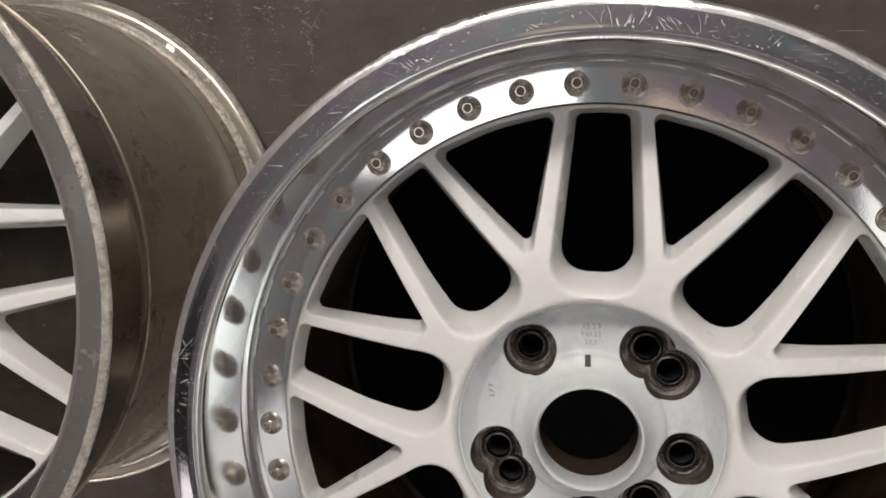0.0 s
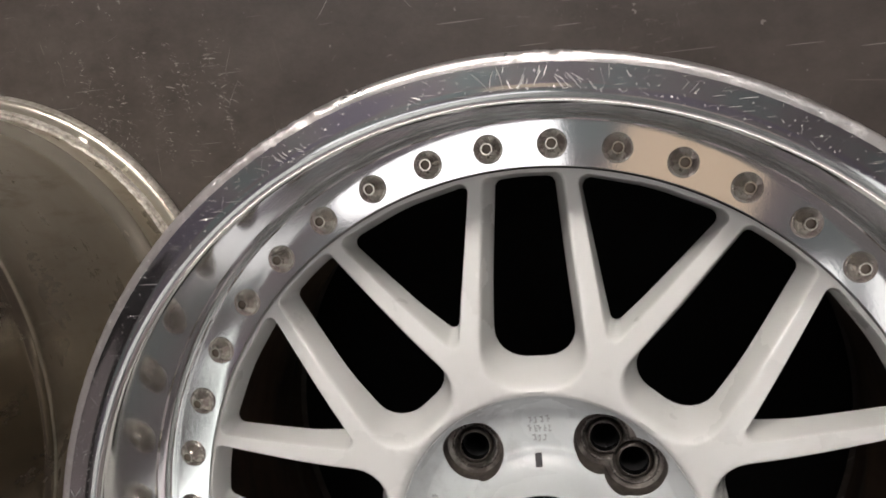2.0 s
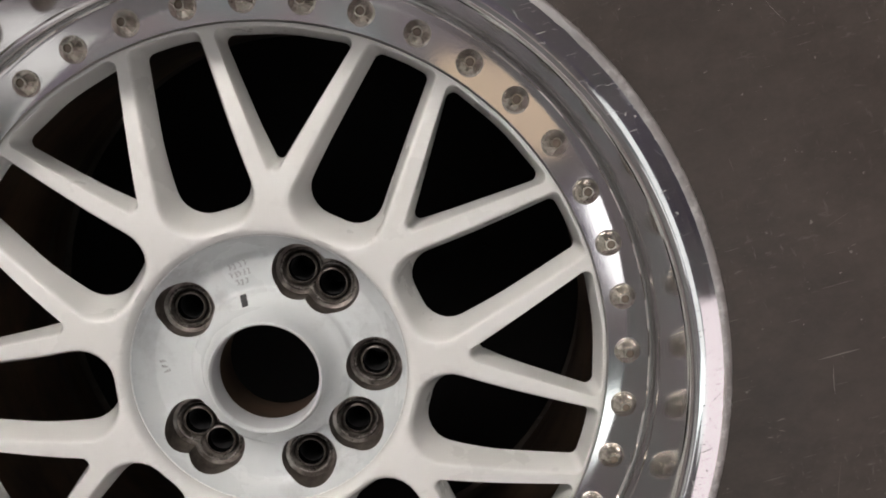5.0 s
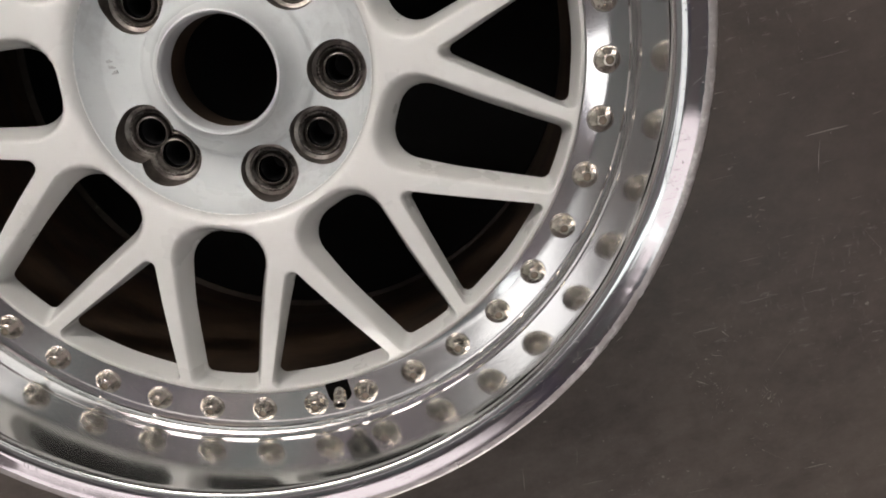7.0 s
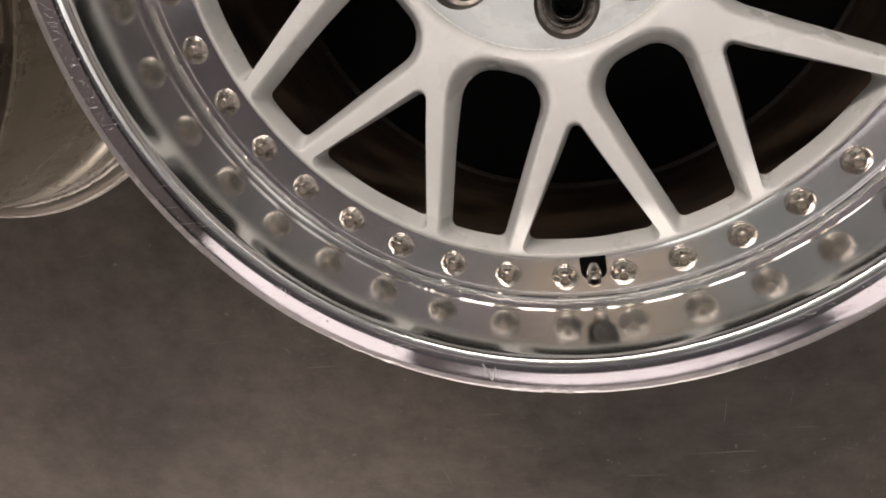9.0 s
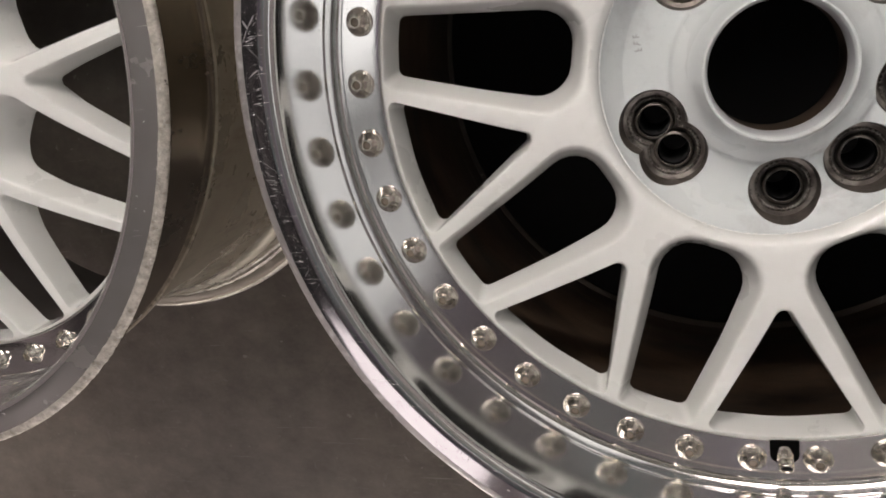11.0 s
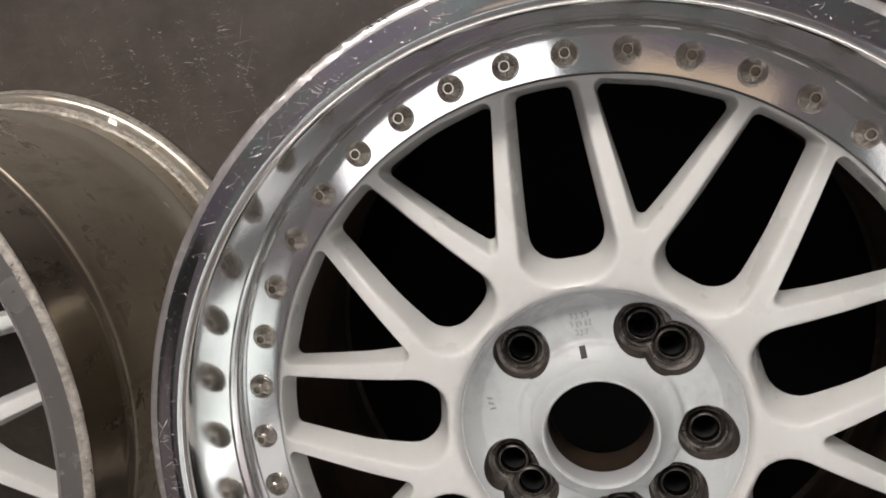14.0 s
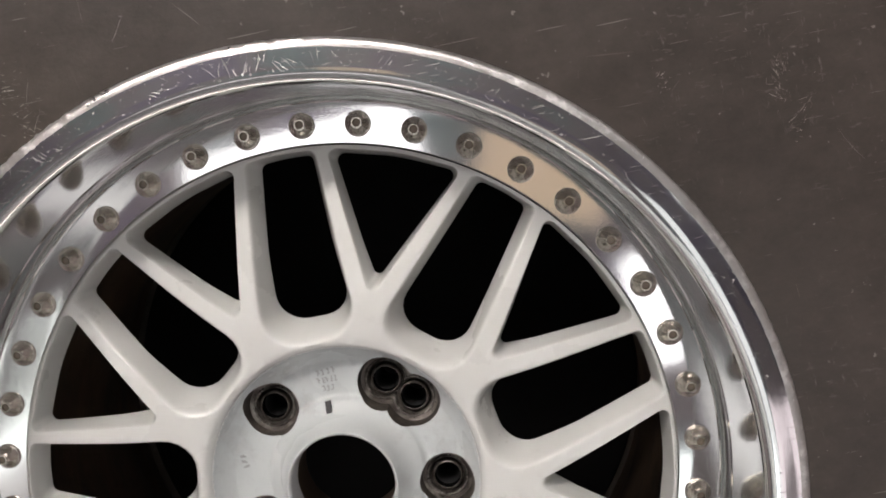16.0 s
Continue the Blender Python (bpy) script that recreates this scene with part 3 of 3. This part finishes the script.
def triangulate(points, loops, keep):
    """Triangles over the points that respect the closed loops (lists of point numbers); keep says which middles stay."""
    from mathutils.geometry import delaunay_2d_cdt

    edges = [(loop[i], loop[(i + 1) % len(loop)]) for loop in loops for i in range(len(loop))]
    co, _, tris, origin, _, _ = delaunay_2d_cdt(points, edges, [], 0, 1e-7)
    mids = np.array([[(co[a].x + co[b].x + co[c].x) / 3, (co[a].y + co[b].y + co[c].y) / 3] for a, b, c in tris])
    good = keep(mids)
    return co, [t for t, g in zip(tris, good) if g], origin


def make_centre(parent):
    """The white mesh-spoke centre: crowned face with windows, recessed hub with lug holes, and the windows' deep sides."""
    windows = []
    for k in range(SPOKES):
        for face, back, off in ((WIDE_FACE, WIDE_BACK, 0.0), (VEE_FACE, VEE_BACK, 20.0)):
            turn = Matrix.Rotation(radians(90 + 40 * k + off), 2)
            windows.append(([turn @ p for p in face], [turn @ p for p in back]))
    groups = lug_places()
    lugs = [lug_outline(g) for g in groups]
    pts, loops = [], []

    def add_loop(loop):
        loops.append(list(range(len(pts), len(pts) + len(loop))))
        pts.extend(loop)

    for face, _ in windows:
        add_loop(face)
    for loop in lugs:
        add_loop(loop)
    holes = [[tuple(p) for p in w[0]] for w in windows] + [[tuple(p) for p in loop] for loop in lugs]
    for r, _ in CROWN:
        ring = circle(r, 288 if r > 0.1 else 144 if r > 0.05 else 96)
        if r in (CROWN[0][0], CROWN[-1][0]):
            add_loop(ring)
        else:
            flat = np.array([tuple(p) for p in ring])
            clear = np.ones(len(flat), bool)
            for h in holes:
                clear &= ~inside(h, flat)
                gap = np.linalg.norm(flat[:, None] - np.array(h)[None], axis=2).min(1)
                clear &= gap > 0.0012
            pts.extend(p for p, c in zip(ring, clear) if c)
    for r in np.arange(0.080, 0.187, 0.004):
        ring = circle(r, int(2 * math.pi * r / 0.004))
        flat = np.array([tuple(p) for p in ring])
        clear = np.ones(len(flat), bool)
        for h in holes:
            clear &= ~inside(h, flat)
            clear &= np.linalg.norm(flat[:, None] - np.array(h)[None], axis=2).min(1) > 0.0018
        pts.extend(p for p, c in zip(ring, clear) if c)

    def keep(mids):
        r = np.linalg.norm(mids, axis=1)
        good = (r > CROWN[0][0] * 0.9995) & (r < CROWN[-1][0])
        for h in holes:
            good &= ~inside(h, mids)
        return good

    co, tris, _ = triangulate(pts, loops, keep)
    verts = [(p.x, p.y, FACE + crown(p.length)) for p in co]
    faces = [tuple(t) for t in tris]
    # the sides of the windows
    steps = [(0.0, 0.0), (0.10, 0.0004), (0.22, 0.0014), (0.34, 0.0032), (0.45, 0.0055), (0.72, 0.0105), (1.0, 0.0165), (1.03, 0.0180)]
    for face, back in windows:
        base, n = len(verts), len(face)
        for s, drop in steps:
            for f, b in zip(face, back):
                p = f.lerp(b, s)
                deep = 1.0 + 0.48 * max(0.0, min(1.0, (0.130 - f.length) / 0.045))
                verts.append((p.x, p.y, FACE + crown(f.length) - drop * deep))
        for j in range(len(steps) - 1):
            for i in range(n):
                a, b = base + j * n + i, base + j * n + (i + 1) % n
                faces.append((a, b, b + n, a + n))
    # the bore, the outer rim and a closed back
    for r, z0, z1, count in ((CROWN[-1][0], FACE - 0.0044, FACE - 0.022, 288),):
        base = len(verts)
        for z in (z0, z1):
            verts += [(p.x, p.y, z) for p in circle(r, count)]
        for i in range(count):
            j = (i + 1) % count
            faces.append((base + i, base + j, base + count + j, base + count + i))
    bm = bmesh.new()
    me = bpy.data.meshes.new("centre")
    me.from_pydata(verts, [], faces)
    bm.from_mesh(me)
    bmesh.ops.remove_doubles(bm, verts=bm.verts, dist=1e-6)
    bmesh.ops.recalc_face_normals(bm, faces=bm.faces)
    bm.to_mesh(me)
    bm.free()
    me.materials.append(WHITE)
    me.materials.append(HUB)
    me.polygons.foreach_set("material_index", [int(p.center.xy.length < 0.0761) for p in me.polygons])
    me.polygons.foreach_set("use_smooth", [True] * len(me.polygons))
    me.set_sharp_from_angle(angle=radians(38))
    ob = new("centre", me)
    ob.parent = parent
    tagged(ob, "white-painted mesh-spoke centre with nine forked spoke pairs")
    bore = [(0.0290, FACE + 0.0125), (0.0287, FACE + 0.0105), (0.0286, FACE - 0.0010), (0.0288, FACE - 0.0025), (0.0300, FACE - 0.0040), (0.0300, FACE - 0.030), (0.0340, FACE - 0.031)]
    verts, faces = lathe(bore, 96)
    # the lower bore takes the shade-darkened lining colour
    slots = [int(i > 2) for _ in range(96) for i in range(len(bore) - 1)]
    mesh_object("hub_bore", verts, faces, [CAST, INSIDE], ob, "grey bored hub hole, its lower wall darkened for shade", slots=slots)
    for g, outline in zip(groups, lugs):
        make_seat_part(g, outline, ob)
    return ob


def make_seat_part(group, outline, parent):
    """One dark countersunk lug seat; two overlapping ones share a piece."""
    pts, loops = list(outline), [list(range(len(outline)))]
    for c in group:
        for r, _ in SEAT_CUT[1:-1]:
            for p in circle(r, 64):
                q = c + p
                if all((q - d).length > r - 1e-6 for d in group if d is not c) and inside([tuple(o) for o in outline], np.array([tuple(q)]))[0]:
                    pts.append(q)
        pts.append(c)

    def keep(mids):
        return inside([tuple(o) for o in outline], mids)

    co, tris, _ = triangulate(pts, loops, keep)
    near = [min((p - c).length for c in group) for p in co]
    crown = [curve_at(CROWN, p.length) for p in co]
    verts = [(p.x, p.y, FACE + (crown[i] if near[i] > MOUTH - 2e-5 else min(crown[i] - 0.0006 if near[i] > 0.0155 else 0.0, curve_at(SEAT_CUT, near[i]) - SEAT_DEEP))) for i, p in enumerate(co)]
    tris = [t for t in tris if max(near[i] for i in t) > 0.00675]
    # the innermost band is black, the hole's shade put into its colour
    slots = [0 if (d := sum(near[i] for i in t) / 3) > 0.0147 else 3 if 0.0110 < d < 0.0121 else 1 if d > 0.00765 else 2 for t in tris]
    seat = mesh_object("lug_seat", verts, [tuple(t) for t in tris], [SEAT_WALL, SEAT, HOLE_BLACK, WORN], parent, "dark countersunk steel lug seat", angle=40, slots=slots)
    for c in group:
        verts, faces = lathe(SLEEVE, 48)
        # the sleeve's bore is coloured black for the hole's shade
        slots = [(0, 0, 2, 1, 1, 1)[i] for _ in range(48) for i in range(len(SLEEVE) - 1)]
        ob = mesh_object("sleeve", verts, faces, [HOLE_SHADE, SEAT, WORN], seat, "worn steel lug-hole sleeve", angle=50, slots=slots)
        ob.matrix_basis = pose(c.x, c.y, FACE)


def make_bolts(parent):
    """Twelve-point flange nuts, each on a hollow stud end."""
    prof = [(0.0, 0.0054), (0.0018, 0.0054), (0.0020, 0.0064), (0.0023, 0.0068), (0.0029, 0.0068), (0.0033, 0.0063), (0.0034, 0.0050), (0.0037, 0.0046),
            (0.0046, 0.0036), (0.0056, 0.0023), (0.0062, 0.0013), (0.0065, 0.0011), (0.0069, 0.0010), (0.0073, 0.0006), (0.0074, 0.0002), (0.0074, -0.001)]
    count = 72

    def wobble(i, a, r, z):
        if 8 <= i <= 10:
            r *= 1.0 + 0.022 * math.cos(12 * a)
        return r, z

    verts, faces = lathe(prof, count, False, wobble)
    slots = [int(i < 1) for _ in range(count) for i in range(len(prof) - 1)]
    first = None
    for k in range(BOLTS):
        a = 90 - (k - 11.5) * 9
        m = pose(0.2 * math.cos(radians(a)), 0.2 * math.sin(radians(a)), RING, 0, 0, a + 37 * k)
        if first is None:
            first = mesh_object("bolt", verts, faces, [BOLT, BOLT_END], parent, "nickel-plated twelve-point flanged assembly bolt", angle=30, slots=slots)
            first.matrix_basis = m
        else:
            share("bolt", first, m, parent)


def make_valve(parent):
    """A round-ended black plate on the bolt ring, painting the notch's shade, with the hollow valve stem leaning out of
    it.
    """
    half, r0, r1 = 0.0070, 0.1890, 0.1975
    outline = [(-half, -r0), (half, -r0)] + [(half * math.cos(a), -r1 - half * 0.75 * math.sin(a)) for a in (math.pi * k / 12 for k in range(13))]
    n = len(outline)
    verts = [(x, y, RING + z) for z in (0.0003, -0.002) for x, y in outline]
    faces = [tuple(range(n - 1, -1, -1))] + [(i, (i + 1) % n, (i + 1) % n + n, i + n) for i in range(n)]
    mesh_object("notch_plate", verts, [tuple(reversed(f)) for f in faces], HOLE_SHADE, parent, "round-ended black plate standing in for the valve notch's shade", smooth=False)
    prof = [(0.0, 0.010), (0.0023, 0.010), (0.0024, 0.0182), (0.0028, 0.0190), (0.0034, 0.0190), (0.0038, 0.0184), (0.0039, 0.0150), (0.0037, 0.0146), (0.0037, 0.0138), (0.0040, 0.0134), (0.0041, 0.0)]
    verts, faces = lathe(prof, 28)
    # the stem's hollow end is coloured black as shade
    slots = [int(i < 2) for _ in range(28) for i in range(len(prof) - 1)]
    stem = mesh_object("valve_stem", verts, faces, [BOLT, HOLE_BLACK], parent, "short hollow steel tyre valve stem", angle=40, slots=slots)
    stem.matrix_basis = pose(0, -0.1928, RING - 0.0085, 24, 0, 0)


def make_marks(parent):
    """The dark index mark and the cast lettering on the hub, as plain bars greyed to paint the relief's shade."""
    ob = box_part("index_mark", (0.0034, 0.0072, 0.0008), (-0.0022, 0.0412, FACE - 0.0019), INK, parent, 2.0, "dark index mark")
    ob.matrix_basis = pose(-0.0022, 0.0412, FACE - 0.0019, -27, 0, 3)
    rnd = random.Random(5)
    rows = [(lerp(-w, w, (k + 0.5) / n) - 0.001, y, 0.0) for y, n, w in ((0.0512, 3, 0.0040), (0.0558, 5, 0.0060), (0.0608, 4, 0.0056)) for k in range(n)]
    rows += [(-0.0585, 0.0138 + 0.0030 * k, 90.0) for k in range(3)]
    for x, y, turn in rows:
        letter = box_part("cast_letter", (0.0006, rnd.uniform(0.0028, 0.0035), 0.0008), (x + rnd.uniform(-0.0004, 0.0004), y + rnd.uniform(-0.0004, 0.0004), FACE - 0.0069), LETTER_SHADE, parent, turn + rnd.uniform(-14, 14), bevel=0.0001)
        for at in rnd.sample((-0.0013, 0.0, 0.0013), 2):
            box_part("stroke", (rnd.uniform(0.0010, 0.0016), 0.0005, 0.0008), (rnd.choice((-0.0005, 0.0006)), at, 0.0001), LETTER_SHADE, letter, rnd.uniform(-25, 25), bevel=0.0001)


def strip(verts, faces, p, q, z, w, rnd, curl=0.03):
    """A thin scratch from p to q, a little bent and tapered."""
    p, q = Vector(p), Vector(q)
    d = q - p
    side = Vector((-d.y, d.x)).normalized()
    bend = side * d.length * rnd.uniform(-curl, curl)
    base = len(verts)
    for k, s in enumerate((0.0, 0.3, 0.6, 1.0)):
        c = p + d * s + bend * (1 - (2 * s - 1) ** 2)
        half = w * (0.25, 1.0, 0.8, 0.15)[k] / 2
        verts += [(*e, z(e.length) if callable(z) else z) for e in (c + side * half, c - side * half)]
    faces += [(base + 2 * k, base + 2 * k + 1, base + 2 * k + 3, base + 2 * k + 2) for k in range(3)]


def make_scratches(parent, seed, share_of):
    """Gouges on the lip face, thickest in a few kerbed stretches."""
    rnd = random.Random(seed)
    verts, faces = [], []

    def mark(a, r, way, length, width):
        p = Vector((r * math.cos(a), r * math.sin(a)))
        q = p + Vector((math.cos(way), math.sin(way))) * length
        if 0.2193 < q.length < 0.2313:
            strip(verts, faces, p, q, lip_height, width, rnd)

    spots = [(100, 26, 60), (176, 24, 150), (70, 22, 45), (20, 20, 40), (-10, 24, 40), (-105, 12, 30), (-60, 40, 50), (-140, 40, 60), (140, 30, 90), (90, 180, 150)]
    for mid, spread, count in spots:
        for _ in range(int(count * share_of)):
            a = radians(mid + rnd.uniform(-spread, spread))
            way = rnd.choice((rnd.uniform(0, math.pi), a + rnd.uniform(-0.5, 0.5), a + 0.9 + rnd.uniform(-0.3, 0.3), a - 0.7 + rnd.uniform(-0.3, 0.3)))
            long = rnd.random() < 0.25
            mark(a, rnd.uniform(0.2203, 0.2312), way, min(rnd.expovariate(1 / 0.0045), 0.013) if long else rnd.uniform(0.0004, 0.0012), rnd.choice((0.00008, 0.00012, 0.00020)) if long else rnd.uniform(0.00010, 0.00035))
    # chips along both edges of the face
    for _ in range(int(220 * share_of)):
        a = rnd.gauss(radians(rnd.choice((75, 100, 176, 10, -60, -110, 140))), 0.22)
        r = rnd.choice((0.2203, 0.2203, 0.2307)) + rnd.uniform(0, 0.0007)
        mark(a, r, a + rnd.choice((1.57, 1.57, 0.0)) + rnd.gauss(0, 0.3), rnd.uniform(0.0003, 0.0014), rnd.uniform(0.0002, 0.0006))
    # nicks round the rolled bead
    for _ in range(int(420 * min(1.0, 3 * share_of))):
        a = rnd.uniform(-math.pi, math.pi) if rnd.random() < 0.5 else rnd.gauss(radians(rnd.choice((95, 60, 176, 150, -20, -60, -110, -140))), 0.2)
        r, way = rnd.uniform(0.2318, 0.2354), a + rnd.choice((1.57, 1.57, 0.3)) + rnd.gauss(0, 0.35)
        p = Vector((r * math.cos(a), r * math.sin(a)))
        q = p + Vector((math.cos(way), math.sin(way))) * rnd.uniform(0.0005, 0.0022)
        if q.length < 0.2356:
            strip(verts, faces, p, q, bead_height, rnd.uniform(0.00015, 0.0005), rnd)
    # short parallel kerb cuts, tuft by tuft
    for _ in range(int(20 * share_of)):
        a0, r0 = rnd.gauss(radians(rnd.choice((92, 84, 66, 176, 166, 186, -15, -118, -132))), 0.12), rnd.uniform(0.2205, 0.228)
        way = a0 + rnd.choice((0.35, -0.45, 0.8)) + rnd.gauss(0, 0.12)
        for k in range(rnd.randint(2, 5)):
            mark(a0 + 0.0085 * k + rnd.gauss(0, 0.002), r0 + rnd.uniform(-0.0008, 0.0008), way + rnd.gauss(0, 0.10), rnd.uniform(0.002, 0.0065), rnd.uniform(0.00016, 0.0004))
    # the deep slashes at the top, the arrow-shaped gouge and the check mark near the bottom: degrees and radius of both ends
    for a0, r0, a1, r1, w in SLASHES:
        p, q = (Vector((r * math.cos(radians(a)), r * math.sin(radians(a)))) for a, r in ((a0, r0), (a1, r1)))
        strip(verts, faces, p, q, lambda r: lip_height(r, 0.00022), 0.75 * w, rnd, 0.04)
    return tagged(mesh_object("lip_wear", verts, faces, NICK, parent, "bright gouges in the lip face", smooth=False), kind="stuff")


def split_rim_wheel(face, edge_finish, lining, chewed, worn):
    wheel = new("wheel")
    make_lip(wheel, face, edge_finish, chewed)
    make_barrel_part(wheel, lining)
    make_centre(wheel)
    make_bolts(wheel)
    make_valve(wheel)
    make_marks(wheel)
    make_scratches(wheel, 3, worn)
    return tagged(wheel, "white mesh-spoke split-rim wheel with scratched polished lip, lying face up", "wheel", "split-rim wheels")


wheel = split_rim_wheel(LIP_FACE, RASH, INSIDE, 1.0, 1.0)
LEAN = Vector((0, 0, 1)).rotation_difference(Vector((0.0188, 0.0258, 1))).to_matrix().to_4x4()
other = split_rim_wheel(LIP_DULL, CHEWED, LIT_INSIDE, 1.2, 0.12)
other.matrix_basis = Matrix.Translation((-0.5077, 0.0603, 0.0082)) @ LEAN @ pose(0, 0, 0, 0, 0, -2.0)
tagged(other, "white mesh-spoke split-rim wheel showing its dull brake-dusted barrel", "wheel", "split-rim wheels")


# a black disc, added where only shade fills the near wheel's well
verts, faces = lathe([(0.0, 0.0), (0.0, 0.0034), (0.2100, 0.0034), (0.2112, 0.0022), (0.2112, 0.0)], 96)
tagged(mesh_object("shade_disc", verts, faces, WELL_BLACK), "round matte black disc added to darken the wheel's well", "mat")


# ---- marks on the floor ----
def floor_scuffs():
    rnd = random.Random(11)
    verts, faces = [], []
    spots = [(-0.315, 0.272, 0.010, 40, -0.2), (-0.312, 0.245, 0.008, 16, -0.2), (-0.254, 0.271, 0.010, 40, -0.3), (-0.262, 0.300, 0.011, 40, -0.3), (-0.359, 0.262, 0.010, 40, -0.3), (-0.350, 0.235, 0.010, 26, 1.2), (-0.289, 0.226, 0.008, 20, -0.2),
             (-0.284, 0.285, 0.009, 34, -0.2), (-0.40, 0.30, 0.03, 50, 1.4), (0.365, 0.192, 0.006, 46, 1.7), (0.361, 0.171, 0.006, 40, 1.7), (0.379, 0.154, 0.006, 20, 1.0), (0.369, 0.142, 0.005, 22, 0.2), (0.270, 0.197, 0.006, 18, 0.6),
             (0.283, -0.400, 0.012, 46, 1.0), (0.322, -0.414, 0.010, 40, 1.3), (0.265, -0.374, 0.012, 46, -0.6), (0.280, -0.354, 0.014, 46, -0.7), (0.334, -0.232, 0.010, 22, 0.1), (0.311, -0.447, 0.012, 24, -0.5),
             (-0.309, -0.462, 0.008, 16, 1.3), (-0.257, -0.450, 0.012, 18, 1.1), (-0.12, -0.50, 0.16, 60, 1.1), (0.20, -0.48, 0.14, 50, 0.2), (0.45, -0.2, 0.10, 40, 0.1), (-0.3, 0.42, 0.20, 60, 0.1)]
    for x, y, spread, count, way in spots:
        for _ in range(count):
            p = Vector((x + rnd.gauss(0, spread * 0.6), y + rnd.gauss(0, spread)))
            w = way + rnd.gauss(0, 0.5)
            q = p + Vector((math.cos(w), math.sin(w))) * (0.0006 + min(rnd.expovariate(1 / 0.0022), 0.012))
            strip(verts, faces, p, q, 0.0003, rnd.uniform(0.0002, 0.0008), rnd)
    for cx in (-0.372, -0.345, -0.316, -0.287, -0.257):
        for _ in range(64):
            y = rnd.uniform(0.222, 0.318)
            p = Vector((cx - (y - 0.264) * 0.25 + rnd.gauss(0, 0.0024), y))
            w = -0.25 + rnd.gauss(0, 0.35)
            q = p + Vector((math.cos(w), math.sin(w))) * rnd.uniform(0.0008, 0.0044)
            strip(verts, faces, p, q, 0.0003, rnd.uniform(0.0004, 0.0010), rnd)
    strip(verts, faces, (0.214, 0.231), (0.252, 0.227), 0.0003, 0.0011, rnd)
    for _ in range(150):
        p = Vector((rnd.uniform(-0.6, 0.6), rnd.uniform(-0.62, 0.45)))
        w = rnd.choice((1.1, 1.3, 0.3, 2.2)) + rnd.gauss(0, 0.3)
        q = p + Vector((math.cos(w), math.sin(w))) * rnd.uniform(0.006, 0.035)
        strip(verts, faces, p, q, 0.0003, rnd.uniform(0.00018, 0.0004), rnd)
    # small pale crumbs
    for _ in range(170):
        p = Vector((rnd.uniform(-0.6, 0.6), rnd.uniform(-0.62, 0.45)))
        strip(verts, faces, p, p + Vector((rnd.uniform(-0.001, 0.001), rnd.uniform(0.0004, 0.0013))), 0.0003, rnd.uniform(0.0004, 0.0010), rnd)
    ob = mesh_object("floor_scuffs", verts, faces, SCUFF, None, "", smooth=False)
    return tagged(ob, "pale thin scuffs and scratches on the dark floor", "scuffs", kind="stuff")


floor_scuffs()
